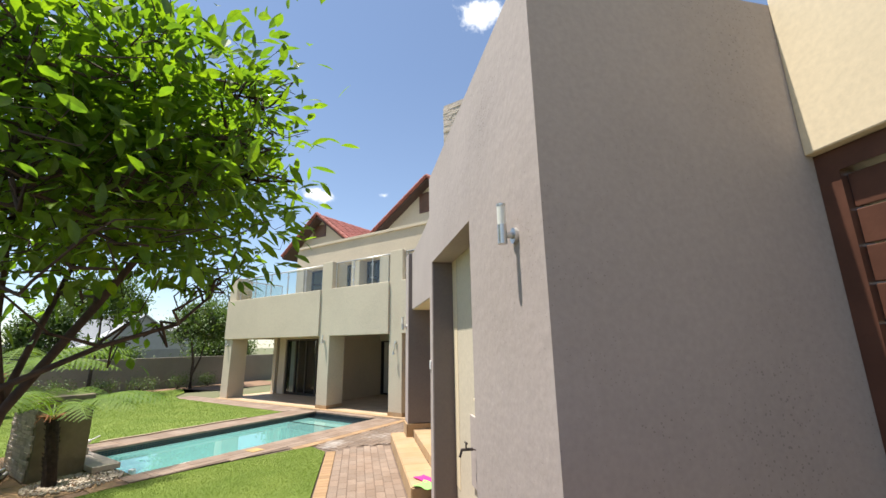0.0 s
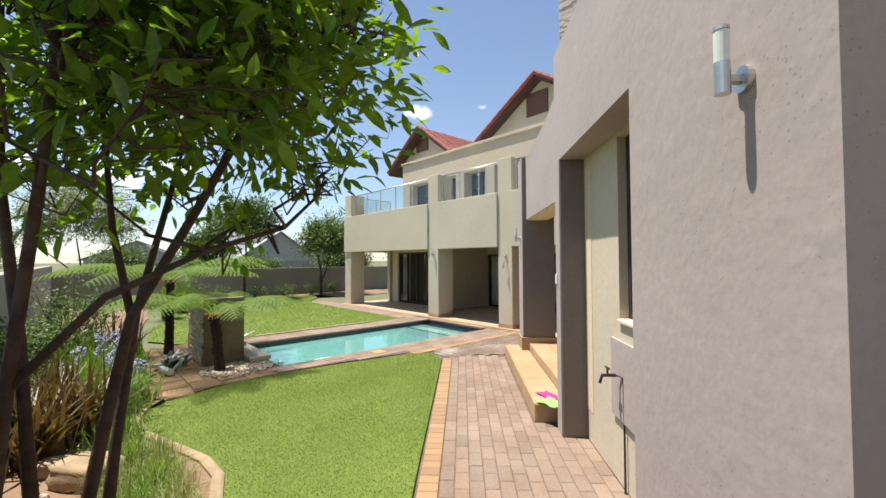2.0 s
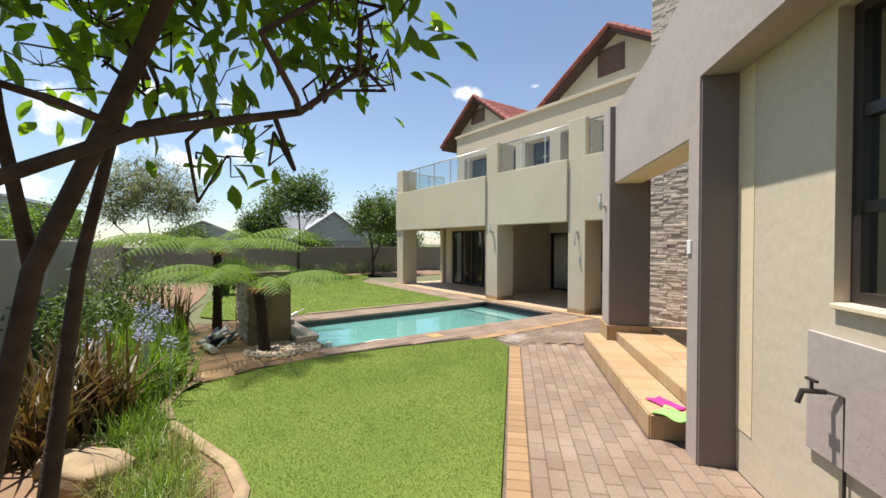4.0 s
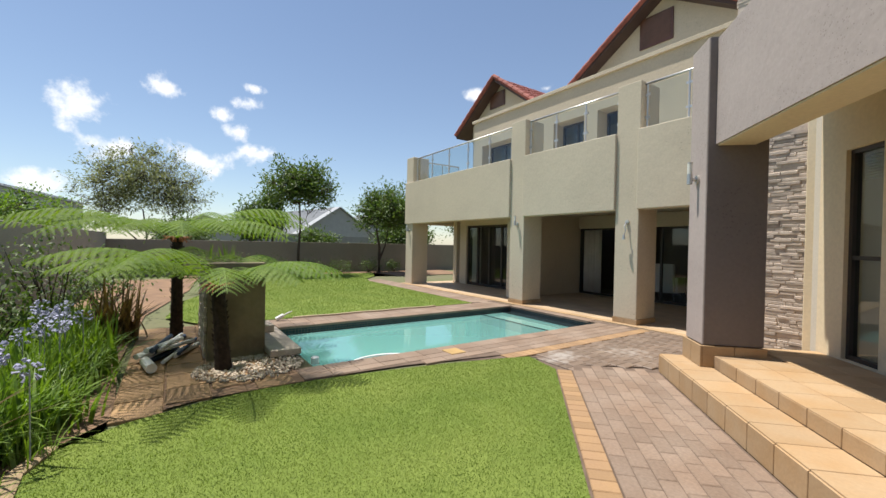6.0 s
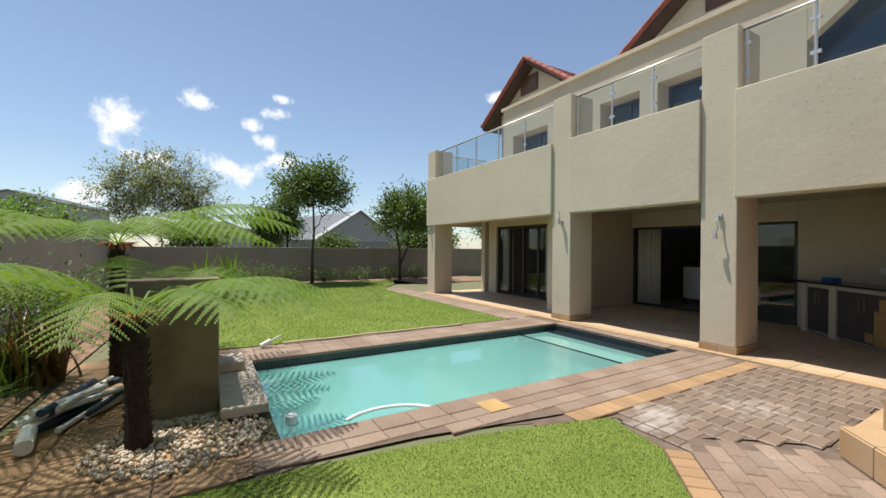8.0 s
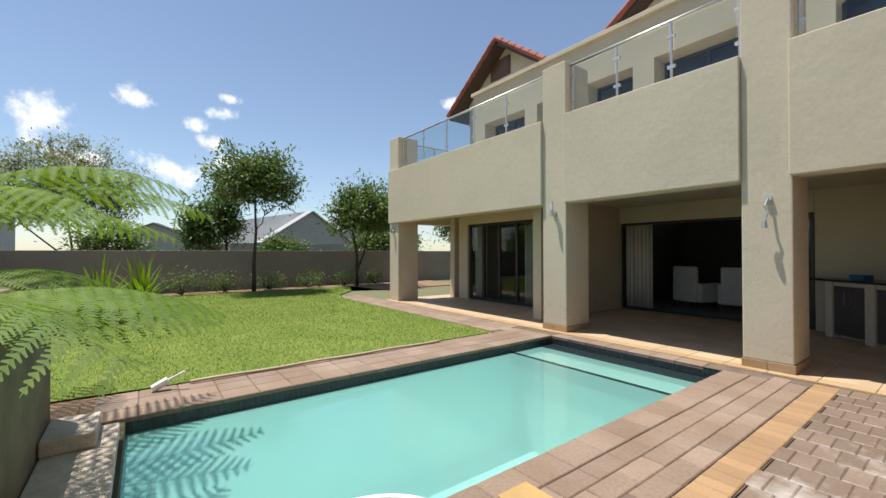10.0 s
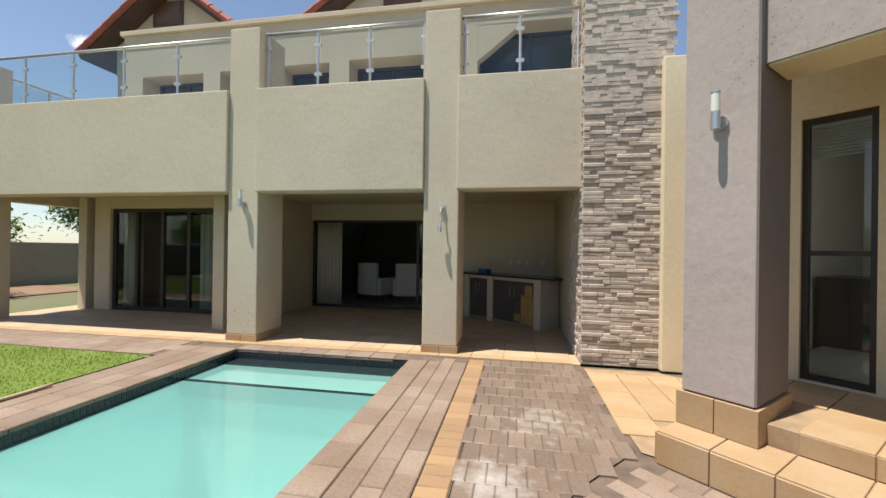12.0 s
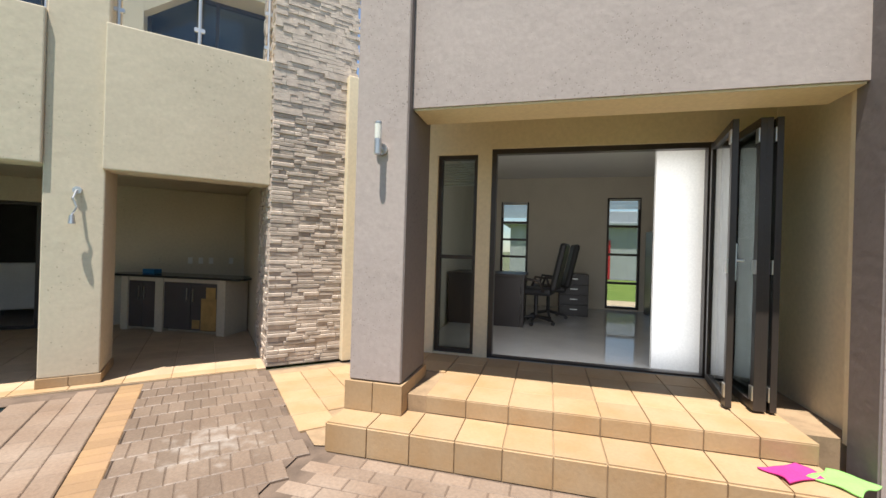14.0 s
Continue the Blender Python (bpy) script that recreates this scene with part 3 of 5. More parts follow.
def window_unit(name, x0, x1, z0, z1, y, mat=ALU, muls=(), trans=(), depth=0.07, bar=0.05, label="bronze aluminium window", m=ID, pane=GLASS, open_bays=()):
    """Frame bars, mullions and panes, with the face at y."""
    e = empty(name, m @ pose((x0 + x1) / 2, y, z0))
    tagged(e, label, "window", kind="structure")
    bars = [((x0, y, z0), (x0 + bar, y + depth, z1)), ((x1 - bar, y, z0), (x1, y + depth, z1)), ((x0 + bar, y, z0), (x1 - bar, y + depth, z0 + bar)), ((x0 + bar, y, z1 - bar), (x1 - bar, y + depth, z1))]
    bars += [((v - bar / 2, y + 0.003, z0 + bar), (v + bar / 2, y + depth - 0.003, z1 - bar)) for v in muls]
    bars += [((x0 + bar, y + 0.006, v - bar / 2), (x1 - bar, y + depth - 0.006, v + bar / 2)) for v in trans]
    boxes("frame", mat, bars, e, m=m)
    xs = [x0 + bar, *muls, x1 - bar]
    for i, (a, b) in enumerate(zip(xs, xs[1:])):
        if i in open_bays:
            continue
        p = boxes("pane", pane, [((a, y + depth / 2 - 0.003, z0 + bar), (b, y + depth / 2 + 0.003, z1 - bar))], e, m=m)
        p.visible_shadow = False
    return e


for x0, x1, z0, z1 in UPPER:
    window_unit("window", x0, x1, z0, z1, UY + 0.42, muls=((x0 + x1) / 2,), trans=(4.3,), label="bronze aluminium window above the balcony")
structure(boxes("wall_upper_room", INTERIOR, [((-14.3, 14.0, 2.8), (-4.6, 14.1, 5.5))]), "painted wall inside the upper rooms", "wall")

# added triangle: cuts the dark opening to the slant of the tower's shadow
structure(extruded("wall_upper_slope", BEIGE, [(-6.949, 4.75), (-6.12, 5.4), (-6.949, 5.4)], UY + 0.004, UY + 0.2), "beige infill giving the dark opening a slanting shadow edge", "wall")

# folding doors and curtains behind the veranda
window_unit("door_lounge", -14.32, -11.95, 0.01, 2.06, DY + 0.06, muls=(-13.75, -13.15, -12.55), bar=0.07, label="closed bronze folding glass doors of the lounge")
window_unit("door_dining", -10.73, -7.42, 0.012, 1.94, D2 + 0.06, muls=(-8.3,), bar=0.05, open_bays=(0,), label="open bronze sliding glass doors of the living room")


def curtain(x0, x1, y, z0, z1, label):
    bm = bmesh.new()
    k = 60
    row = [(x0 + (x1 - x0) * i / k, y + 0.05 * math.sin(i * 0.72) + 0.012 * math.sin(i * 0.37)) for i in range(k + 1)]
    lo = [bm.verts.new((x, yy, z0)) for x, yy in row]
    hi = [bm.verts.new((x, yy, z1)) for x, yy in row]
    for i in range(k):
        bm.faces.new((lo[i], lo[i + 1], hi[i + 1], hi[i]))
    ob = finish("curtain", bm, CURTAIN, smooth=True)
    mod = ob.modifiers.new("thick", "SOLIDIFY")
    mod.thickness = 0.004
    return tagged(ob, label, "curtain", "curtains")


curtain(-14.2, -13.75, DY + 0.2, 0.02, 2.05, "pale hanging curtain behind folding doors")
curtain(-12.4, -12.0, DY + 0.2, 0.02, 2.05, "pale hanging curtain behind folding doors")
curtain(-10.70, -10.08, D2 + 0.2, 0.02, 1.93, "pale curtain drawn aside at the sliding door")


# ---- gables ----
def gable(x, y, apex, eave, half, win, inset=0.3, foot=5.5):
    """A tiled gable roof end with a louvred window."""
    slope = (apex - eave) / half
    wall = [(x - half + inset, foot), (x + half - inset, foot), (x + half - inset, eave + inset * slope - 0.12), (x, apex - 0.12), (x - half + inset, eave + inset * slope - 0.12)]
    structure(extruded("wall_gable", BEIGE, wall, y, y + 3.8), "beige plastered gable wall", "wall")
    e = empty("roof_gable", pose(x, y, eave))
    structure(e, "red tiled gable roof with dark eave boards", "roof")
    for s in (-1, 1):
        bm = bmesh.new()
        d = Vector((-s * half, 0, apex - eave)).normalized()
        nrm = Vector((s * (apex - eave), 0, half)).normalized()
        length = math.hypot(half, apex - eave)
        rows = int(length / 0.28)
        for r in range(rows):
            for c in range(16):
                o = Vector((x + s * half, y - 0.4 + c * 0.29, eave)) + d * (r * length / rows)
                q = Matrix((d, Vector((0, 1, 0)), nrm)).transposed().to_4x4()
                add_box(bm, (0, 0.01, 0.02 + 0.012 * (c % 2)), (length / rows + 0.03, 0.28, 0.055 + 0.012 * (c % 2)), Matrix.Translation(o) @ q @ pose(0, 0, 0, 0, 3.5, 0))
        tagged(finish("tile", bm, ROOFTILE, e), "red clay roof tiles", kind="stuff")
        bm = bmesh.new()
        q = Matrix((d, Vector((0, 1, 0)), nrm)).transposed().to_4x4()
        add_box(bm, (-0.05, -0.4, -0.1), (length, 4.2, 0.015), Matrix.Translation((x + s * half, y, eave)) @ q)
        finish("eave_board", bm, EAVE, e)
        bm = bmesh.new()
        k = int(length / 0.3)
        for i in range(k):
            p0 = Vector((x + s * half, y - 0.42, eave)) + d * (i * length / k) + nrm * 0.05
            add_tube(bm, (p0, p0 + d * (length / k + 0.03)), (0.085, 0.07), 8)
        tagged(finish("verge_tile", bm, ROOFTILE, e), "rounded red verge tiles", kind="stuff")
    x0, x1, z0, z1 = win
    e = empty("gable_window", pose(x0, y, z0))
    structure(e, "dark brown louvred gable window", "window")
    boxes("frame", BROWNWOOD, [((x0, y - 0.04, z0), (x0 + 0.06, y - 0.003, z1)), ((x1 - 0.06, y - 0.04, z0), (x1, y - 0.003, z1)), ((x0 + 0.06, y - 0.04, z0), (x1 - 0.06, y - 0.003, z0 + 0.06)), ((x0 + 0.06, y - 0.04, z1 - 0.06), (x1 - 0.06, y - 0.003, z1))], e)
    for i in range(8):
        z = z0 + 0.06 + (z1 - z0 - 0.12) * i / 8
        bm = bmesh.new()
        add_box(bm, (x0 + 0.06, -0.012, 0), (x1 - 0.06, 0.012, 0.11), Matrix.Translation((0, y - 0.02, z)) @ pose(0, 0, 0, 12))
        finish("slat", bm, BROWNWOOD, e)


gable(-14.34, 12.0, 7.58, 5.9, 2.29, (-14.96, -14.14, 6.63, 7.2), 0.6)
gable(-8.73, 12.7, 8.25, 6.14, 3.24, (-9.36, -8.45, 6.95, 7.78))
structure(boxes("wall_gable_foot", BEIGE, [((-16.02, 12.02, 2.2), (-14.56, 15.7, 5.6))]), "beige plastered end wall under the gable", "wall")

# ---- stone tower beside the veranda ----
structure(boxes("wall_tower", STONE, [((-5.45, 8.55, 0), (-4.5, 9.6, 8.2))]), "masonry core behind the stone cladding", "wall")
structure(boxes("wall_link", CREAM, [((-4.62, 8.44, 0), (-3.7, 8.545, 3.5))], bevel=0.01), "cream plastered wall between tower and office", "wall")


# ---- balustrades ----
def balustrade(x0, x1, y, n):
    e = empty("balustrade", pose((x0 + x1) / 2, y, 3.5))
    tagged(e, "frameless glass balustrade with steel posts and rail", "balustrade", "balcony balustrades")
    bm = bmesh.new()
    add_tube(bm, ((x0, y, 4.32), (x1, y, 4.32)), 0.022, 10)
    finish("rail", bm, STEEL, e, smooth=True)
    for i in range(n + 1):
        x = x0 + 0.04 + (x1 - x0 - 0.08) * i / n
        bm = bmesh.new()
        add_tube(bm, ((x, y, 3.45), (x, y, 4.31)), 0.018, 8)
        for z in (3.72, 4.12):
            add_box(bm, (x - 0.05, y - 0.015, z - 0.02), (x + 0.05, y + 0.015, z + 0.02))
        finish("post", bm, STEEL, e)
        if i < n:
            xa = x + 0.035
            xb = x0 + 0.04 + (x1 - x0 - 0.08) * (i + 1) / n - 0.035
            p = boxes("pane", BALGLASS, [((xa, y - 0.005, 3.54), (xb, y + 0.005, 4.28))], e)
            p.visible_shadow = False


def side_balustrade(x, y0, y1):
    e = empty("balustrade", pose(x, (y0 + y1) / 2, 3.5))
    tagged(e, "glass balustrade at the balcony end", "balustrade", "balcony balustrades")
    bm = bmesh.new()
    add_tube(bm, ((x, y0, 4.32), (x, y1, 4.32)), 0.022, 10)
    finish("rail", bm, STEEL, e)
    for k in range(3):
        y = y0 + (y1 - y0) * k / 2
        bm = bmesh.new()
        add_tube(bm, ((x, y, 3.45), (x, y, 4.31)), 0.018, 8)
        finish("post", bm, STEEL, e)
    p = boxes("pane", BALGLASS, [((x - 0.005, y0 + 0.04, 3.54), (x + 0.005, y1 - 0.04, 4.28))], e)
    p.visible_shadow = False


side_balustrade(-15.33, FY + 0.66, 10.8)
balustrade(-15.0, -10.2, FY + 0.14, 5)
balustrade(-9.74, -7.39, FY + 0.14, 3)
balustrade(-6.94, -5.46, FY + 0.14, 2)

# ---- office wing, turned by 45 degrees: local x runs along it, y into it ----
FV = 0.925
wall_with_holes("wall_wing_front", -5.07, -1.89, 0, 3.9, FV, FV + 0.245, [(-4.9, -3.19, 0, 2.755)], MAUVE, "rough mauve plastered wall of the office wing", WING)
wall_with_holes("wall_wing_recess", -4.9, -3.19, 0, 2.9, FV + 0.25, FV + 0.4, [(-4.04, -3.26, 1.29, 2.72)], BEIGE, "beige plastered recess with a window", WING)
structure(boxes("wall_wing_return", SHADEPLASTER, [((-4.903, FV + 0.012, 0.0), (-4.885, FV + 0.249, 2.75))], m=WING), "mauve plastered side of the recess, darkened for shade", "wall")
window_unit("window_wing", -4.04, -3.26, 1.29, 2.72, FV + 0.32, muls=(-3.62,), trans=(1.75, 2.2), bar=0.055, label="bronze aluminium casement window in a deep recess", m=WING)
structure(boxes("sill_wing", CREAM, [((-4.03, FV + 0.225, 1.262), (-3.27, FV + 0.33, 1.287))], m=WING, bevel=0.004), "cream plastered window sill", "sill")
structure(boxes("wall_wing_end", MAUVE, [((-2.1, FV + 0.246, 0), (-1.892, 2.72, 3.9))], m=WING), "mauve plastered end wall of the wing", "wall")
structure(boxes("wall_wing_back", CREAM, [((-1.893, 2.62, 2.83), (4.5, 2.9, 5.0))], m=WING, bevel=0.01), "cream plastered lintel above the garage door", "wall")
structure(boxes("roof_wing", FARWALL, [((-8.3, 1.5, 3.0), (-1.95, 7.2, 3.1))], m=WING), "flat roof of the office wing", "roof")
e = empty("garage_door", WING @ pose(0.3, 2.75, 0))
tagged(e, "brown wooden garage door with horizontal boards", "door", kind="structure")
boxes("frame", BROWNWOOD, [((-1.89, 2.68, 0), (-1.78, 2.80, 2.826)), ((-1.78, 2.68, 2.70), (3.2, 2.80, 2.826)), ((3.2, 2.68, 0), (3.3, 2.8, 2.826))], e, m=WING)
for i in range(13):
    boxes("plank", BROWNWOOD, [((-1.775, 2.72, 0.02 + i * 0.205), (3.195, 2.76, 0.215 + i * 0.205))], e, bevel=0.006, m=WING)
structure(boxes("wall_garage", CREAM, [((3.3, 2.62, 0), (4.5, 2.9, 2.83))], m=WING), "cream plastered wall beside the garage door", "wall")

# terrace column, beam and steps
col = empty("column", WING @ pose(-8.04, 1.25, 0.2))
structure(col, "square mauve plastered column on a tiled plinth", "column")
boxes("shaft", MAUVE, [((-8.24, 0.985, 0.42), (-7.84, 1.54, 3.52))], col, 0.008, m=WING)
# thin plate in the darkened mauve, shade painted on the column's side
boxes("side_face", SHADEPLASTER, [((-7.842, 0.995, 0.425), (-7.832, 1.535, 3.515))], col, m=WING)
for a, b in ((-8.265, -8.045), (-8.040, -7.815)):
    boxes("tile", SANDTILE, [((a, 0.962, 0.202), (b, 0.984, 0.415))], col, 0.003, m=WING)
for a, b in ((0.9855, 1.27), (1.275, 1.56)):
    boxes("tile", SANDTILE, [((-7.838, a, 0.202), (-7.815, b, 0.415))], col, 0.003, m=WING)
boxes("core", GROUT, [((-8.25, 0.985, 0.2), (-7.839, 1.55, 0.41))], col, m=WING)
BEAM = [(-7.83, 2.44), (-5.07, 2.44), (-5.07, 3.9), (-5.3, 3.86), (-5.5, 3.76), (-5.7, 3.68), (-6.0, 3.62), (-6.6, 3.56), (-7.83, 3.5)]
structure(extruded("wall_beam", MAUVE, BEAM, 1.06, 1.42, WING), "rough mauve plastered beam with a sweeping top", "wall")
structure(boxes("ceiling_terrace", CREAM, [((-8.2, 1.42, 2.95), (-4.7, 2.268, 3.0))], m=WING), "cream plastered soffit of the terrace", "ceiling")
structure(boxes("trim_beam", CREAM, [((-7.82, 1.075, 2.425), (-5.09, 1.41, 2.438))], m=WING), "cream plastered underside of the beam", "trim")
structure(boxes("wall_terrace_end", CREAM, [((-4.97, 1.171, 0.3), (-4.7, 2.27, 2.945))], m=WING), "cream plastered end wall of the terrace", "wall")
structure(boxes("wall_pier", SHADEPLASTER, [((-5.082, FV + 0.01, 0.0), (-5.071, FV + 0.24, 3.8))], m=WING), "mauve plastered side of the pier, darkened for shade", "wall")
structure(boxes("wall_pier_back", CREAM, [((-5.07, FV + 0.2455, 0.3), (-4.97, FV + 0.3, 2.945))], m=WING), "cream plastered back of the pier", "wall")
structure(boxes("steps", GROUT, [((-8.27, 0.735, -0.1), (-5.26, 1.09, 0.188)), ((-8.27, 1.09, -0.1), (-5.26, 2.27, 0.318)), ((-5.26, 1.24, -0.1), (-4.97, 2.27, 0.318))], m=WING), "mortar bed of the terrace steps", "steps")
# office shell
OV = 2.27
wall_with_holes("wall_office_front", -8.3, -4.6, 0.2, 3.0, OV, OV + 0.16, [(-7.40, -5.42, 0.2, 2.43), (-7.96, -7.54, 0.34, 2.38)], CREAM, "cream plastered office front with door opening", WING)
structure(boxes("floor_office", GLOSSTILE, [((-8.2, OV + 0.16, 0.2), (-4.7, 6.6, 0.33)), ((-7.4, OV, 0.2), (-5.42, OV + 0.16, 0.325))], m=WING), "polished pale office floor tiles", "floor")
wall_with_holes("wall_office_back", -8.4, -3.9, 0.2, 3.0, 6.6, 6.8, [(-7.78, -7.22, 0.95, 2.42), (-5.73, -5.12, 0.35, 2.5)], INTERIOR, "painted office back wall with two windows", WING)
structure(boxes("wall_office_left", INTERIOR, [((-8.4, OV + 0.01, 0.2), (-8.3, 6.6, 3.0))], m=WING), "painted office side wall", "wall")
structure(boxes("wall_office_right", INTERIOR, [((-4.6, OV + 0.16, 0.2), (-4.45, 6.6, 3.0))], m=WING), "painted office side wall", "wall")
structure(boxes("ceiling_office", WHITE, [((-8.3, OV + 0.16, 2.9), (-4.6, 6.6, 2.95))], m=WING), "white office ceiling", "ceiling")
structure(boxes("wall_office_white", WHITE, [((-5.85, OV + 0.19, 0.332), (-5.0, OV + 0.25, 2.85))], m=WING), "white painted partition beside the door", "wall")
window_unit("window_side", -7.96, -7.54, 0.34, 2.38, OV + 0.04, trans=(1.33,), bar=0.04, label="narrow bronze side window with a raised blind", m=WING)
window_unit("window_office", -7.78, -7.22, 0.95, 2.42, 6.64, trans=(1.3, 1.65, 2.0), bar=0.045, label="black framed top-hung office window", m=WING)
window_unit("window_office", -5.73, -5.12, 0.35, 2.5, 6.64, trans=(0.85, 1.4, 1.95), bar=0.045, label="tall black framed office window", m=WING)
structure(boxes("door_frame", ALU, [((-7.40, OV + 0.03, 0.326), (-7.35, OV + 0.11, 2.43)), ((-5.47, OV + 0.03, 0.326), (-5.42, OV + 0.11, 2.43)), ((-7.35, OV + 0.03, 2.38), (-5.47, OV + 0.11, 2.43)), ((-7.35, OV + 0.03, 0.3265), (-5.47, OV + 0.11, 0.345))], m=WING), "bronze aluminium frame of the folding door", "door frame")

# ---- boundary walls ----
structure(boxes("wall_boundary_side", BRIGHTWALL, [((-21.8, -0.35, -0.1), (1.5, -0.15, 1.6))], bevel=0.01), "weathered grey-beige plastered boundary wall", "wall")
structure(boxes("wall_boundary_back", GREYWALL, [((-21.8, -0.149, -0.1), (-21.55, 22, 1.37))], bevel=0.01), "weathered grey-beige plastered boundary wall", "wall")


# ---- plants ----
def leaf_cloud(name, centers, axes, length, width, seed, mat, parent=None, droop=0.3):
    """Folded leaves at centers, each pointing along its axis."""
    rng = np.random.default_rng(seed)
    verts, faces = [], []
    for c, a in zip(centers, axes):
        a = Vector(a).normalized()
        up = Vector(rng.normal(0, 0.45, 3)) + Vector((0, 0, 1))
        side = a.cross(up).normalized()
        nrm = side.cross(a).normalized()
        l, w = length * rng.uniform(0.6, 1.2), width * rng.uniform(0.7, 1.2)
        c = Vector(c)
        k = len(verts)
        dr = l * droop * rng.uniform(0, 1)
        verts.append(c)
        for f, g in ((0.28, 0.8), (0.55, 1.0), (0.8, 0.6)):
            mid = c + a * l * f - nrm * dr * f * f
            verts += [mid + side * w * g / 2 + nrm * w * 0.13 * g, mid, mid - side * w * g / 2 + nrm * w * 0.13 * g]
        verts.append(c + a * l - nrm * dr)
        faces += [(k, k + 1, k + 2), (k, k + 2, k + 3), (k + 1, k + 4, k + 5, k + 2), (k + 2, k + 5, k + 6, k + 3), (k + 4, k + 7, k + 8, k + 5), (k + 5, k + 8, k + 9, k + 6), (k + 7, k + 10, k + 8), (k + 8, k + 10, k + 9)]
    me = bpy.data.meshes.new(name)
    me.from_pydata(verts, [], faces)
    me.materials.append(mat)
    ob = new(name, me)
    if parent:
        ob.parent = parent
        ob.matrix_parent_inverse = parent.matrix_world.inverted()
    return ob


def limb(bm, start, end, r0, r1, rng, wob=0.05, n=6, sides=7):
    pts = []
    s, t = Vector(start), Vector(end)
    for i in range(n + 1):
        f = i / n
        p = s.lerp(t, f) + Vector(rng.normal(0, wob, 3)) * math.sin(f * math.pi)
        pts.append(p)
    add_tube(bm, pts, [r0 + (r1 - r0) * i / n for i in range(n + 1)], sides)
    return pts


def clear_of_walk(p):
    """Free of the line walked under the crown."""
    for a, b in (((0.0, 0.1), (-0.45, 0.45)), ((-0.45, 0.45), (-1.25, 0.85)), ((-1.25, 0.85), (-2.95, 1.75))):
        ax, ay = a
        dx, dy = b[0] - ax, b[1] - ay
        f = max(0, min(1, ((p[0] - ax) * dx + (p[1] - ay) * dy) / (dx * dx + dy * dy)))
        if math.hypot(p[0] - ax - f * dx, p[1] - ay - f * dy) < 0.42 and p[2] < 2.12:
            return False
    return True


def garden_tree(name, label, stems, crown, radii, twigs, per, leaf, seed, mat, trunk_r=0.05, check=False, low=-0.55):
    """A tree: stems from the ground, limbs into the crown, twigs with leaves round them."""
    rng = np.random.default_rng(seed)
    x, y, _ = stems[0][0]
    e = empty(name, pose(x, y, 0))
    tagged(e, label, "tree")
    bm = bmesh.new()
    cc, rr = Vector(crown), Vector(radii)
    forks = []
    for pts in stems:
        k = len(pts)
        thick = trunk_r * (1.0 if pts[0][2] < 0 else 0.55)
        add_tube(bm, pts, [thick * (1 - 0.6 * i / (k - 1)) for i in range(k)], 10)
        forks += [Vector(p) for p in pts[k // 2:]]
    cents, axes = [], []
    for i in range(twigs):
        while True:
            d = Vector(rng.normal(0, 1, 3)).normalized()
            if d.z > low:
                break
        f = rng.uniform(0.15, 1.0) ** 0.6
        d2 = Vector((d.x * rr.x, d.y * rr.y, d.z * rr.z)) * f * rng.uniform(0.85, 1.12)
        tip = cc + d2
        if check and not clear_of_walk(tip):
            continue
        base = min(forks, key=lambda q: (q - tip).length + (1.0 if q.z > tip.z else 0))
        if i % 3 == 0:
            limb(bm, base, tip, trunk_r * 0.3, trunk_r * 0.06, rng, 0.08 * rr.x, 6, 5)
            if len(forks) < 90:
                forks.append(base.lerp(tip, 0.55))
        else:
            limb(bm, base.lerp(tip, 0.45), tip, trunk_r * 0.12, trunk_r * 0.04, rng, 0.05 * rr.x, 4, 4)
        out = (tip - cc).normalized()
        for _ in range(per):
            p = tip + Vector(rng.normal(0, 1, 3)) * leaf * 1.1 - out * leaf * rng.uniform(0, 2.2)
            if check and not clear_of_walk(p):
                continue
            cents.append(p)
            axes.append(out * 0.7 + Vector(rng.normal(0, 0.7, 3)) + Vector((0, 0, 0.05)))
    finish("trunk", bm, BARK, e, smooth=True)
    lv = leaf_cloud("leaves", cents, axes, leaf, leaf * 0.36, seed + 5, mat, e)
    tagged(lv, kind="stuff")
    return e


garden_tree("shade_tree", "multi-stemmed evergreen tree with glossy green leaves",
            [[(-3.05, 0.5, -0.05), (-3.04, 0.56, 0.5), (-3.01, 0.64, 1.0), (-2.97, 0.73, 1.5), (-2.75, 0.95, 2.0), (-2.5, 1.15, 2.5), (-2.3, 1.25, 2.9)],
             [(-2.97, 0.73, 1.5), (-3.02, 0.66, 1.9), (-3.0, 0.62, 2.4), (-3.0, 0.6, 3.0)],
             [(-3.18, 0.42, -0.05), (-3.24, 0.4, 0.7), (-3.16, 0.36, 1.4), (-3.05, 0.3, 2.1), (-2.95, 0.3, 2.8)],
             [(-2.92, 0.34, -0.05), (-2.86, 0.3, 0.6), (-2.72, 0.36, 1.3), (-2.55, 0.44, 2.0), (-2.4, 0.5, 2.7)],
             [(-2.72, 0.36, 1.3), (-2.62, 0.62, 1.62), (-2.58, 0.95, 1.8), (-2.62, 1.3, 1.92), (-2.7, 1.5, 2.1)],
             [(-3.22, 0.62, -0.05), (-3.32, 0.7, 0.8), (-3.3, 0.78, 1.5), (-3.22, 0.95, 2.3)]],
            (-2.66, 0.90, 2.75), (1.08, 1.08, 1.0), 500, 17, 0.11, 3, LEAF, trunk_r=0.033, check=True, low=-0.92)


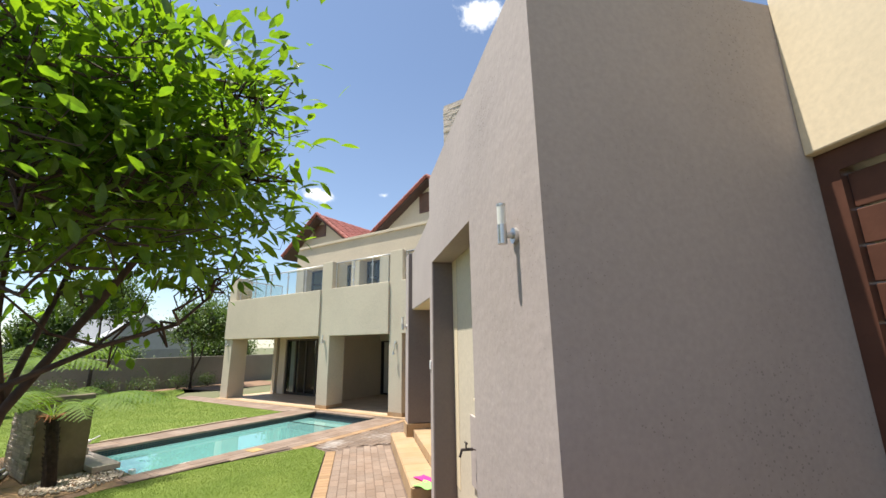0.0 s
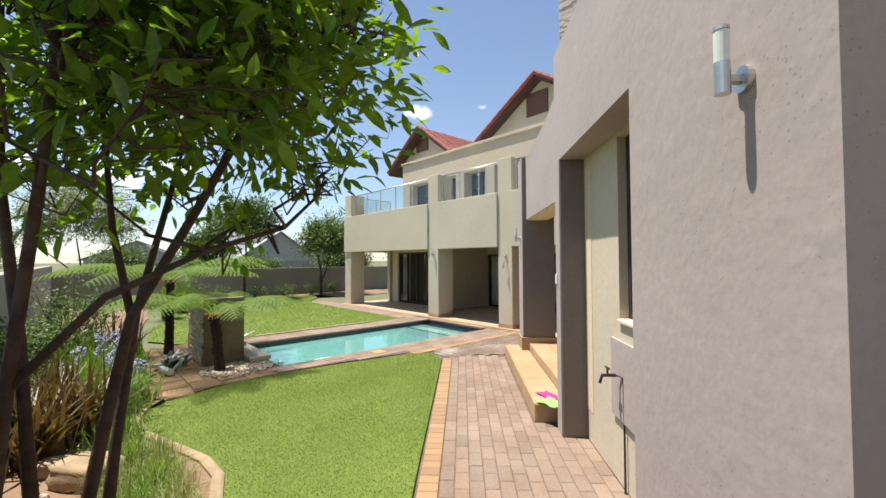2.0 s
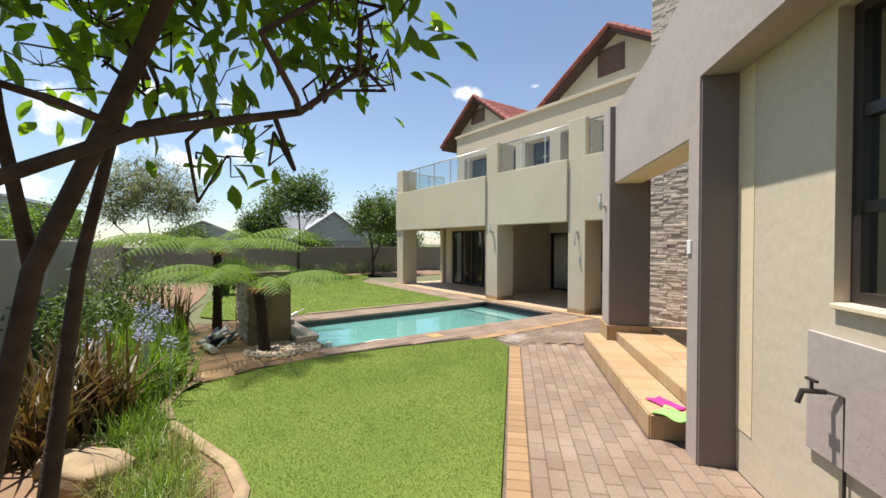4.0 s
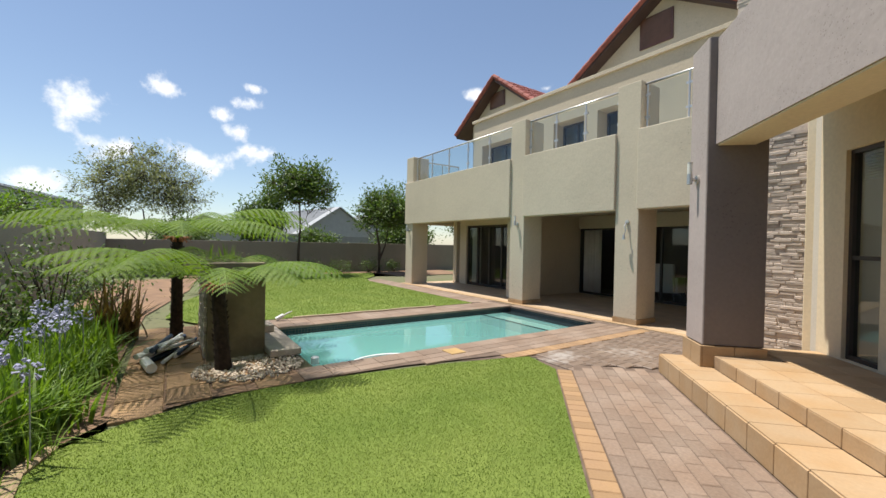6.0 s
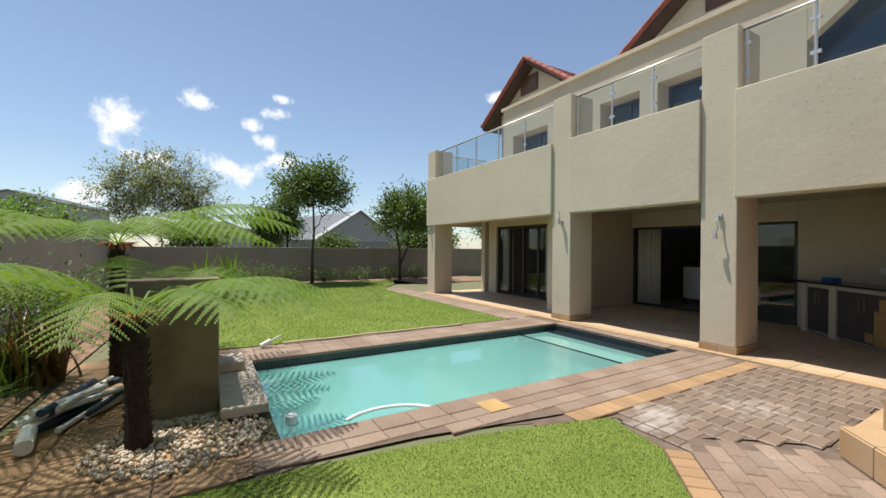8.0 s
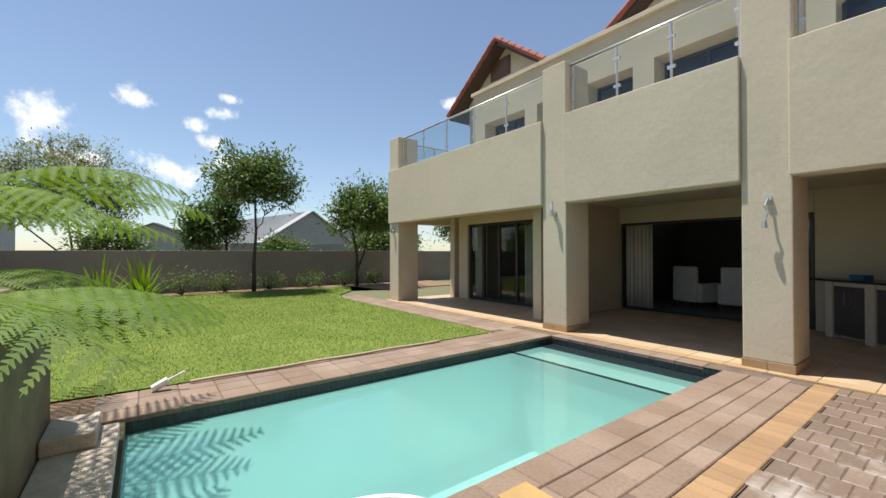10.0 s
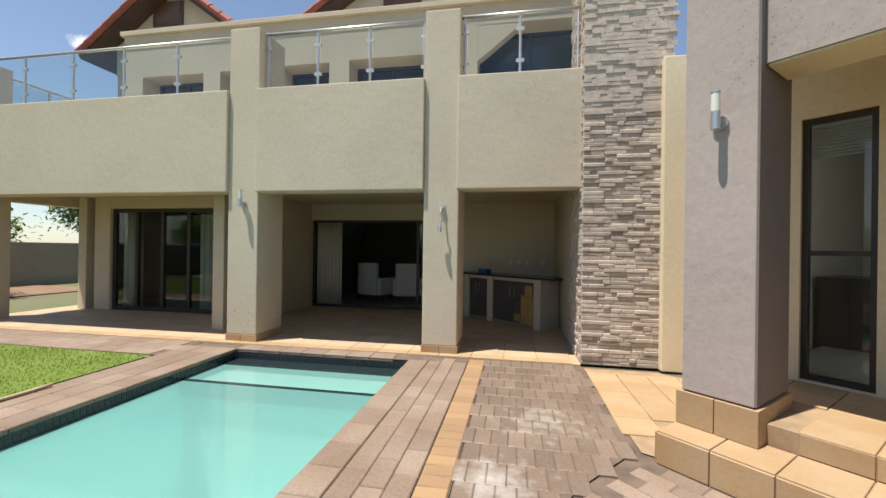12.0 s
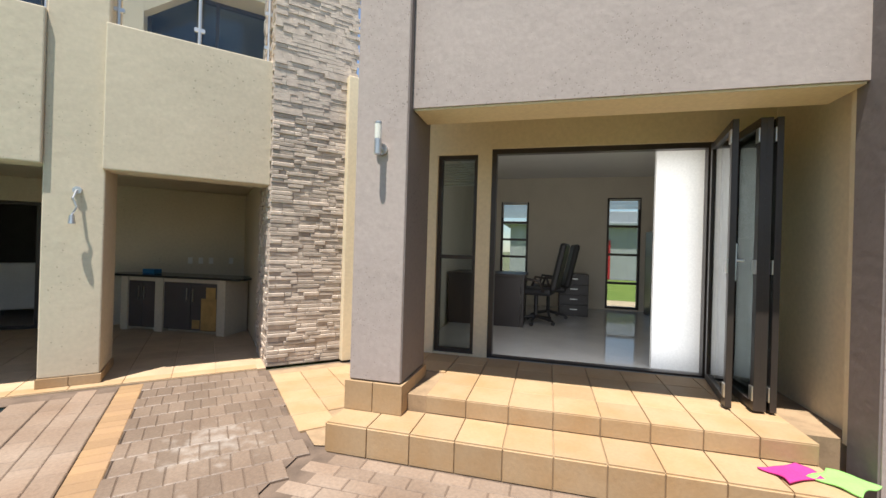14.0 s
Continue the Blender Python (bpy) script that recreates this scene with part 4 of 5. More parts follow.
def fern(base, top, fronds, length, seed, tilt, label):
    """A tree fern: fibrous trunk, dry husks and arching feathered fronds."""
    rng = np.random.default_rng(seed)
    e = empty("tree_fern", pose(*base))
    tagged(e, label, "tree fern", "tree ferns")
    bm = bmesh.new()
    b, t = Vector(base), Vector(top)
    pts = [b.lerp(t, f) + Vector((0.03 * math.sin(f * 3), 0, 0)) for f in (0, 0.2, 0.4, 0.6, 0.8, 1.0)]
    add_tube(bm, pts, (0.085, 0.075, 0.07, 0.068, 0.07, 0.06), 12)
    for _ in range(160):
        f = rng.uniform(0, 1)
        a = rng.uniform(0, 6.28)
        p = b.lerp(t, f) + Vector((math.cos(a), math.sin(a), 0)) * 0.066
        add_tube(bm, (p, p + Vector((math.cos(a) * 0.025, math.sin(a) * 0.025, 0.03))), (0.008, 0.002), 4)
    finish("trunk", bm, FERNBARK, e)
    bm = bmesh.new()
    for i in range(26):
        a = rng.uniform(0, 6.28)
        d = Vector((math.cos(a), math.sin(a), 0))
        p = t + d * 0.05 - Vector((0, 0, 0.05))
        add_tube(bm, (p, p + d * 0.06 + Vector((0, 0, 0.07)), p + d * 0.13 + Vector((0, 0, 0.09 - rng.uniform(0, 0.12)))), (0.014, 0.01, 0.002), 5)
    finish("husk", bm, HUSK, e)
    for i in range(fronds):
        a = 2 * math.pi * (i + rng.uniform(-0.25, 0.25)) / fronds
        d = Vector((math.cos(a), math.sin(a), 0))
        s = Vector((-d.y, d.x, 0))
        L = length * rng.uniform(0.85, 1.12)
        rise = tilt * rng.uniform(0.7, 1.25)
        n = 23
        verts, faces = [], []
        def at(f):
            return t + d * (L * (f * 0.97 - 0.1 * f * f)) + Vector((0, 0, L * (rise * f - (rise * 0.5 + 0.22) * f * f)))
        for k in range(n):
            f0, f1 = k / n, (k + 1) / n
            p0, p1 = at(f0), at(f1)
            w = 0.007 * (1 - f0) + 0.002
            q = len(verts)
            verts += [p0 - s * w, p0 + s * w, p1 + s * w * 0.95, p1 - s * w * 0.95]
            faces.append((q, q + 1, q + 2, q + 3))
            if f0 < 0.14:
                continue
            env = math.sin(math.pi * min(1, (f0 - 0.1) / 0.92) ** 0.75) ** 0.8
            pl = 0.19 * length * env + 0.012
            fw = (p1 - p0).normalized()
            for sg in (-1, 1):
                out = (s * sg + fw * 0.45 + Vector((0, 0, -0.16 + rng.normal(0, 0.05)))).normalized()
                m = max(4, int(pl / 0.0135))
                for j in range(m):
                    g0, g1 = j / m, (j + 1) / m
                    c0 = p0 + out * pl * g0 + Vector((0, 0, -0.3 * pl * g0 * g0))
                    c1 = p0 + out * pl * g1 + Vector((0, 0, -0.3 * pl * g1 * g1))
                    q = len(verts)
                    verts += [c0 - fw * 0.0016, c0 + fw * 0.0016, c1 + fw * 0.001, c1 - fw * 0.001]
                    faces.append((q, q + 1, q + 2, q + 3))
                    ll = (0.033 * (1 - g0) ** 0.6 + 0.005) * (0.55 + 0.55 * env)
                    step = (c1 - c0) * 0.4
                    for side in (-1, 1):
                        tipv = c0 + fw * side * ll + out * ll * 0.35 + Vector((0, 0, -0.12 * ll))
                        q = len(verts)
                        verts += [c0 - step, c0 + step, tipv + step * 0.5, tipv - step * 0.3]
                        faces.append((q, q + 1, q + 2, q + 3))
        me = bpy.data.meshes.new("frond")
        me.from_pydata(verts, [], faces)
        me.materials.append(FROND)
        o = new("frond", me)
        o.parent = e
        o.matrix_parent_inverse = e.matrix_world.inverted()
    return e


fern((-7.8, 2.25, 0), (-7.98, 2.2, 0.88), 15, 1.7, 11, 0.62, "tree fern with a dark leaning trunk and spreading fronds")
fern((-9.8, 1.85, -0.01), (-9.7, 1.85, 1.4), 16, 1.95, 12, 0.6, "taller tree fern behind the water feature")


def clump(name, x, y, z, count, length, width, mat, seed, label, category="plant", spread=0.12, droop=0.8, group="", z0=0.0):
    """A tuft of arching strap leaves."""
    rng = np.random.default_rng(seed)
    verts, faces = [], []
    for _ in range(count):
        a = rng.uniform(0, 6.28)
        d = Vector((math.cos(a), math.sin(a), 0))
        s = Vector((-d.y, d.x, 0))
        p = Vector((rng.normal(0, spread), rng.normal(0, spread), 0))
        L, lean = length * rng.uniform(0.55, 1.15), rng.uniform(0.1, 0.75)
        w = width * rng.uniform(0.7, 1.2)
        n = 5
        q = len(verts)
        for k in range(n + 1):
            f = k / n
            c = p + d * L * lean * (f * 0.5 + f * f * 0.6) + Vector((0, 0, L * (f * (1.1 - 0.3 * lean) - droop * lean * f * f)))
            ww = w * (1 - f ** 2) / 2 + 0.0008
            verts += [c - s * ww, c + s * ww]
            if k:
                i = q + 2 * k
                faces.append((i - 2, i - 1, i + 1, i))
    me = bpy.data.meshes.new(name)
    me.from_pydata(verts, [], faces)
    me.materials.append(mat)
    ob = new(name, me)
    ob.location = (x, y, z + z0)
    return tagged(ob, label, category, group)


STRAPS = clump("agapanthus", -7.3, 0.75, 0, 260, 0.62, 0.026, STRAP, 21, "clump of green strap leaves with blue flowers", "plant", 0.14, 0.75, "strap-leaf clumps")
prng = random.Random(4)
for cx, cy in ((-6.7, 0.55), (-6.95, 1.0), (-7.7, 0.95), (-7.6, 0.4), (-8.1, 0.7), (-8.5, 0.35), (-8.8, 0.95), (-9.2, 0.5), (-7.1, 0.25), (-6.4, 0.75), (-9.8, 0.8), (-10.4, 0.5), (-6.3, 0.3), (-6.75, 0.8), (-7.05, 0.65), (-7.5, 0.7), (-8.3, 1.0), (-6.9, 0.35)):
    o = copy_thing(STRAPS, pose(cx, cy, 0, 0, 0, prng.uniform(0, 360)))
    o.scale = [prng.uniform(0.8, 1.15)] * 3
FLAX = clump("flax", -5.95, 0.55, 0, 120, 0.85, 0.035, BRONZE, 22, "clump of bronze flax with sword leaves", "plant", 0.1, 0.45, "flax clumps")
for cx, cy in ((-6.25, 0.3), (-9.9, 1.2), (-5.6, 0.25)):
    copy_thing(FLAX, pose(cx, cy, 0, 0, 0, prng.uniform(0, 360)))
TUFT = clump("pale_grass_tuft", -4.6, 1.05, 0, 260, 0.30, 0.006, PALEGRASS, 23, "tuft of fine dry pale grass", "grass", 0.07, 1.0, "grass tufts")
for cx, cy in ((-4.25, 1.1), (-4.9, 1.1), (-4.35, 0.8), (-3.9, 1.05), (-5.2, 0.9), (-4.7, 0.75), (-3.55, 0.95), (-3.2, 1.0)):
    o = copy_thing(TUFT, pose(cx, cy, 0, 0, 0, prng.uniform(0, 360)))
    o.scale = [prng.uniform(0.7, 1.2)] * 3
GREENTUFT = clump("green_grass_tuft", -5.0, 0.95, 0, 220, 0.34, 0.007, STRAP, 24, "tuft of fine green grass", "grass", 0.09, 0.8, "green grass tufts")
for cx, cy in ((-4.45, 1.0), (-5.45, 0.8), (-5.7, 0.9), (-4.1, 0.9), (-6.5, 0.95), (-3.8, 0.8)):
    copy_thing(GREENTUFT, pose(cx, cy, 0, 0, 0, prng.uniform(0, 360)))
# blooms over the strap leaves
bm = bmesh.new()
rng = np.random.default_rng(8)
for _ in range(15):
    x, y = rng.uniform(-8.9, -6.3), rng.uniform(0.3, 1.1)
    h = rng.uniform(0.55, 0.8)
    add_tube(bm, ((x, y, 0), (x + 0.03, y, h)), 0.004, 4)
    for k in range(30):
        d = Vector(rng.normal(0, 1, 3)).normalized()
        c = Vector((x + 0.03, y, h)) + d * 0.05
        add_tube(bm, (c, c + d * 0.025), (0.004, 0.01), 4)
tagged(finish("flower_heads", bm, BLUEBLOOM), "round pale blue flower heads on stalks", "flowers", kind="stuff")


def shrub(x, y, r, h, seed, label, mat=FARLEAF, n=700, leaf=0.07, base=0.0):
    rng = np.random.default_rng(seed)
    e = empty("shrub", pose(x, y, base))
    tagged(e, label, "shrub", "shrubs")
    bm = bmesh.new()
    cents, axes = [], []
    for i in range(14):
        a, f = rng.uniform(0, 6.28), rng.uniform(0.3, 1)
        tip = Vector((x + math.cos(a) * r * f, y + math.sin(a) * r * f, base + h * rng.uniform(0.5, 1)))
        limb(bm, (x, y, base), tip, 0.015, 0.004, rng, 0.03, 4, 4)
        for _ in range(n // 14):
            p = tip + Vector(rng.normal(0, 0.3, 3)) * r
            p.z = max(p.z, base + 0.03)
            cents.append(p)
            axes.append(Vector(rng.normal(0, 1, 3)) + Vector((0, 0, 0.4)))
    finish("branches", bm, BARK, e)
    tagged(leaf_cloud("leaves", cents, axes, leaf, leaf * 0.45, seed, mat, e), kind="stuff")


for i, (x, y, r, h) in enumerate(((-10.2, 0.5, 0.6, 1.25), (-8.8, 0.2, 0.4, 0.9), (-11.4, 0.9, 0.6, 0.8), (-12.8, 0.8, 0.6, 0.9), (-20.9, 6.8, 0.5, 0.45), (-20.9, 8.2, 0.5, 0.4), (-20.8, 9.6, 0.5, 0.45), (-20.7, 5.4, 0.5, 0.5), (-20.6, 4.2, 0.6, 0.55), (-20.4, 12.0, 0.4, 1.1), (-20.9, 11.0, 0.4, 0.4), (-7.0, 0.1, 0.35, 0.95), (-7.9, 0.1, 0.35, 1.0))):
    shrub(x, y, r, h, 40 + i, "leafy green garden shrub in the bed")
CYCAD = clump("cycad", -15.3, 2.6, 0.0, 90, 1.2, 0.07, FROND, 25, "spiky dark green cycad in the bed", "plant", 0.05, 0.5, "cycads")
copy_thing(CYCAD, pose(-16.8, 3.2, 0.0, 0, 0, 40))

# trees along the back of the garden
garden_tree("garden_tree", "slim young tree with a rounded crown", [[(-20.3, 6.2, -0.05), (-20.3, 6.2, 1.0), (-20.25, 6.25, 2.0), (-20.2, 6.2, 3.0)]], (-20.2, 6.2, 3.55), (1.5, 1.5, 1.35), 230, 28, 0.17, 31, FARLEAF, trunk_r=0.07)
garden_tree("garden_tree", "broad young tree with a low crown", [[(-20.3, 9.9, -0.05), (-20.3, 9.9, 0.7), (-20.2, 9.85, 1.2), (-20.3, 9.7, 2.2)], [(-20.3, 9.9, 0.6), (-20.5, 10.3, 1.3), (-20.6, 10.5, 2.2)]], (-20.3, 10.1, 2.75), (1.45, 1.45, 1.35), 260, 30, 0.17, 32, FARLEAF, trunk_r=0.09)
for i, (x, y, h, r) in enumerate(((-24.5, 6.0, 4.2, 0.75), (-24.0, 5.0, 3.4, 0.8), (-27.0, 15.2, 5.6, 0.8), (-25.0, 13.0, 4.6, 0.7), (-23.5, 12.2, 2.6, 1.2), (-24, 14, 2.6, 1.3), (-26, 2.2, 2.5, 1.6), (-25.5, 8.6, 2.0, 1.2), (-27, -6.5, 3.0, 2.0), (-23.0, 17.0, 4.5, 1.2))):
    garden_tree("background_tree", "slender dark tree beyond the wall", [[(x, y, -0.05), (x, y, h * 0.4), (x, y, h * 0.8)]], (x, y, h * 0.62), (r, r, h * 0.42), 110, 26, 0.2, 50 + i, FARLEAF, trunk_r=0.07)
garden_tree("background_tree", "large sparse tree with fine pale foliage", [[(-30, 0.6, -0.05), (-30, 0.7, 1.5), (-30.2, 0.5, 3.0)], [(-30, 0.6, 1.0), (-30.3, 1.8, 2.5), (-30.5, 2.4, 3.5)], [(-30, 0.6, 1.0), (-30.3, -0.9, 2.5), (-30.5, -1.4, 3.5)]], (-30, 0.6, 3.9), (2.6, 3.2, 2.6), 520, 22, 0.17, 71, PALELEAF, trunk_r=0.07)
garden_tree("background_tree", "rounded green bush tree beyond the wall", [[(-24, -3.0, -0.05), (-24, -3.0, 1.0), (-24, -3.0, 2.0)]], (-24, -3.0, 2.1), (1.9, 2.2, 1.2), 150, 26, 0.16, 72, STRAP, trunk_r=0.1)


# ---- neighbouring houses ----
def neighbour(x, y, w, d, eave, ridge, m):
    e = empty("neighbour_house", m)
    tagged(e, "neighbouring house with a grey metal roof", "house", "neighbouring houses")
    bm = bmesh.new()
    f = bm.faces.new([bm.verts.new(p) for p in ((-w / 2, -d / 2, 0), (-w / 2, d / 2, 0), (-w / 2, d / 2, eave), (-w / 2, 0, ridge), (-w / 2, -d / 2, eave))])
    r = bmesh.ops.extrude_face_region(bm, geom=[f])
    bmesh.ops.translate(bm, vec=(w, 0, 0), verts=[v for v in r["geom"] if isinstance(v, bmesh.types.BMVert)])
    finish("wall", bm, FARWALL, e, m=m)
    for s in (-1, 1):
        bm = bmesh.new()
        dv = Vector((0, -s * d / 2, ridge - eave))
        L = dv.length
        q = Matrix((Vector((1, 0, 0)), dv.normalized(), Vector((1, 0, 0)).cross(dv.normalized()))).transposed().to_4x4()
        mm = Matrix.Translation((-w / 2 - 0.2, s * (d / 2), eave)) @ q
        up = 0.03 if s < 0 else -0.09
        add_box(bm, (0, -0.3, up), (w + 0.4, L + 0.02, up + 0.06), mm)
        for k in range(int(w / 0.4)):
            add_box(bm, (k * 0.4, -0.3, up + (0.06 if s < 0 else -0.05)), (k * 0.4 + 0.05, L, up + (0.11 if s < 0 else 0.0)), mm)
        finish("roof", bm, METALROOF, e, m=m)


neighbour(0, 0, 9, 6.0, 2.0, 3.9, pose(-36, 11.0, 0, 0, 0, 12))
neighbour(0, 0, 8, 5, 2.0, 3.6, pose(-38, 15.0, 0, 0, 0, 8))
neighbour(0, 0, 8, 6, 1.9, 3.2, pose(-42, 4.5, 0, 0, 0, -10))
neighbour(0, 0, 8, 6, 4.4, 5.2, pose(-48, -8.5, 0, 0, 0, -10))
structure(boxes("wall_neighbour", FARWALL, [((-27.2, 6.5, 0), (-27.0, 14.5, 1.75))]), "pale neighbouring garden wall", "wall")

# street side seen through the office windows
structure(sheet("driveway", PATIO, [(-9.5, 7.0), (-2.5, 7.0), (-2.5, 11.5), (-9.5, 11.5)], -0.012, WING), "pale paved driveway behind the office", "driveway")
structure(sheet("lawn_street", TURF, [(-16, 11.5), (4, 11.5), (4, 22), (-16, 22)], -0.012, WING), "green verge beyond the driveway", "lawn")
e = empty("street_house", WING @ pose(-4.6, 24.0, 0))
tagged(e, "pale house with a red garage door across the street", "house")
boxes("wall", FARWALL, [((-9.0, 22.6, -0.02), (1.0, 26.0, 3.0))], e, m=WING)
boxes("roof", METALROOF, [((-9.4, 22.2, 3.0), (1.4, 26.4, 3.2)), ((-7.5, 23.2, 3.2), (-0.5, 25.6, 3.9))], e, 0.04, m=WING)
boxes("door", RED, [((-5.6, 22.54, 0.0), (-3.4, 22.59, 2.2))], e, m=WING)


# ---- water feature by the pool ----
feature = empty("water_feature", pose(-8.85, 2.4, 0))
tagged(feature, "plastered water feature wall with a stone clad side", "water feature")
boxes("body", FEATUREWALL, [((-9.45, 2.12, -0.02), (-8.25, 2.74, 1.12))], feature, 0.012)
boxes("spout_slab", STONE, [((-9.4, 2.745, 0.02), (-7.95, 3.1, 0.1)), ((-9.4, 2.745, 0.10), (-9.0, 3.0, 0.2))], feature, 0.012)
frng = random.Random(3)
fst = []
for k in range(3):
    w = (0.16, 0.22, 0.29)[k]
    me = piece_mesh("stone", w, 0.052, 0.03, STONE, 0.005)
    fst.append((w, me))
for r in range(20):
    x = -9.44
    while x < -8.32:
        w, me = frng.choice(fst)
        if x + w > -8.26:
            w, me = fst[0]
        if x + w > -8.25:
            break
        o = new("stone", me)
        o.matrix_world = pose(x + w / 2, 2.105 - frng.uniform(0, 0.012), 0.03 + r * 0.055, 90)
        o.parent = feature
        o.matrix_parent_inverse = feature.matrix_world.inverted()
        x += w + 0.003

bm = bmesh.new()
rng = np.random.default_rng(15)
for _ in range(900):
    a, f = rng.uniform(0, 6.28), math.sqrt(rng.uniform(0, 1))
    c = Vector((-7.75 + math.cos(a) * 0.48 * f, 2.5 + math.sin(a) * 0.55 * f, 0.012))
    if c.x < -8.2:
        continue
    bmesh.ops.create_icosphere(bm, subdivisions=1, radius=1, matrix=Matrix.Translation(c) @ Euler(rng.uniform(0, 6, 3)).to_matrix().to_4x4() @ Matrix.Diagonal((*(rng.uniform(0.009, 0.021, 3)), 1)))
tagged(finish("pebbles", bm, PEBBLE), "loose pale pebbles round the fern trunk", "pebbles", kind="stuff")


def pipe(p0, p1, r, mat, label):
    bm = bmesh.new()
    add_tube(bm, (p0, p1), r, 12)
    return tagged(finish("pipe", bm, mat, smooth=False), label, "pipe", "loose pipes")


rng = np.random.default_rng(5)
for i in range(13):
    a = rng.uniform(-0.3, 0.3)
    c = Vector((-8.75 + rng.uniform(-0.15, 0.2), 1.80 + rng.uniform(-0.2, 0.2), 0.03 + 0.045 * (i % 4)))
    d = Vector((math.cos(a + 2.65), math.sin(a + 2.65), 0.0)) * rng.uniform(0.28, 0.4)
    pipe(c - d, c + d, rng.uniform(0.02, 0.032), (PIPEWHITE, PIPEWHITE, NAVY)[i % 3], "short cut plastic pipe lying in a heap")
pipe((-8.35, 1.55, 0.06), (-8.0, 1.62, 0.06), 0.05, PIPEWHITE, "white plastic pipe end on the paving")
# pool cleaner float, hose, lid
bm = bmesh.new()
add_tube(bm, ((-8.0, 3.28, -0.2), (-8.0, 3.28, -0.06), (-8.0, 3.28, -0.05)), (0.05, 0.05, 0.035), 14)
tagged(finish("skimmer_float", bm, PIPEWHITE), "white plastic float at the pool edge", "float")
bm = bmesh.new()
pts = [(-7.5 + 0.42 * math.cos(a), 4.05 + 0.5 * math.sin(a), -0.128) for a in np.linspace(1.65, 3.9, 26)]
add_tube(bm, pts, 0.018, 8)
tagged(finish("pool_hose", bm, PIPEWHITE, smooth=True), "white floating pool cleaner hose", "hose")
bm = bmesh.new()
add_tube(bm, [(-10.42, 3.6 + 0.16 * k, 0.022 + 0.004 * math.sin(k)) for k in range(20)], 0.016, 8)
tagged(finish("garden_hose", bm, HOSETAN, smooth=True), "sandy pale hose lying along the lawn edge", "hose")
bm = bmesh.new()
for p0, p1, r in (((-10.35, 3.3, 0.03), (-10.35, 3.42, 0.09), 0.035), ((-10.35, 3.42, 0.09), (-10.3, 3.55, 0.16), 0.012)):
    add_tube(bm, (p0, p1), r, 10)
tagged(finish("pool_brush", bm, PIPEWHITE), "small white pool fitting on the coping", "pool fitting")


# ---- lamps and fittings ----
def wall_lamp(m, label="steel cylinder wall lamp with a frosted top"):
    """A slim tube lamp on a round wall plate: local y points out of the wall."""
    e = empty("wall_lamp", m)
    tagged(e, label, "wall lamp", "wall lamps")
    bm = bmesh.new()
    add_tube(bm, ((0, 0, 0), (0, 0.02, 0)), 0.045, 16)
    add_tube(bm, ((0, 0.02, 0), (0, 0.07, 0)), 0.018, 10)
    finish("bracket", bm, STEEL, e, m=m)
    bm = bmesh.new()
    add_tube(bm, ((0, 0.08, -0.05), (0, 0.08, 0.06)), 0.026, 16)
    finish("housing", bm, STEEL, e, m=m)
    bm = bmesh.new()
    add_tube(bm, ((0, 0.08, 0.17), (0, 0.08, 0.182)), 0.026, 16)
    finish("cap", bm, STEEL, e, m=m)
    bm = bmesh.new()
    add_tube(bm, ((0, 0.08, 0.061), (0, 0.08, 0.169)), 0.0245, 16)
    finish("tube", bm, FROSTED, e, m=m)


wall_lamp(WING @ pose(-2.23, FV, 2.37, 0, 0, 180))
wall_lamp(WING @ pose(-8.03, 0.984, 2.12, 0, 0, 180))
wall_lamp(pose(-9.95, FY, 1.92, 0, 0, 180))
wall_lamp(pose(-15.25, FY, 1.87, 0, 0, 180))
# stripped lamp hanging from its wire
bm = bmesh.new()
add_tube(bm, ((-7.14, FY, 1.86), (-7.14, FY - 0.03, 1.86)), 0.035, 12)
add_tube(bm, ((-7.14, FY - 0.03, 1.86), (-7.16, FY - 0.07, 1.78), (-7.13, FY - 0.07, 1.70), (-7.16, FY - 0.08, 1.62)), 0.011, 6)
add_tube(bm, ((-7.16, FY - 0.08, 1.62), (-7.16, FY - 0.08, 1.54)), (0.02, 0.03), 10)
tagged(finish("broken_wall_lamp", bm, STEEL), "broken wall lamp hanging by its wire", "wall lamp")
boxes("light_switch", WHITE, [((-5.06, FV - 0.012, 1.50), (-5.0, FV - 0.001, 1.60))], bevel=0.003, m=WING)
tagged(bpy.data.objects["light_switch"], "small white outdoor switch on the pier", "switch")
# tap with its pipe and the cover board
e = empty("garden_tap", WING @ pose(-4.0, 1.16, 0.83))
tagged(e, "brass garden tap on a thin standpipe", "tap")
bm = bmesh.new()
add_tube(bm, ((-3.93, 1.155, 0.0), (-3.93, 1.155, 0.86), (-4.0, 1.12, 0.86)), 0.009, 8)
finish("standpipe", bm, DARKWOOD, e, m=WING)
bm = bmesh.new()
add_tube(bm, ((-4.0, 1.12, 0.86), (-4.0, 1.02, 0.86), (-4.0, 1.0, 0.80)), (0.014, 0.014, 0.012), 8)
add_tube(bm, ((-4.0, 1.06, 0.86), (-4.0, 1.06, 0.91)), 0.008, 8)
add_box(bm, (-4.035, 1.052, 0.91), (-3.965, 1.068, 0.922))
finish("spout", bm, DARKWOOD, e, m=WING)
boxes("cover_board", MAUVE, [((-4.175, 1.150, 0.515), (-3.612, 1.172, 1.127))], bevel=0.004, m=WING)
tagged(bpy.data.objects["cover_board"], "plain plastered service cover board on the wall", "board")


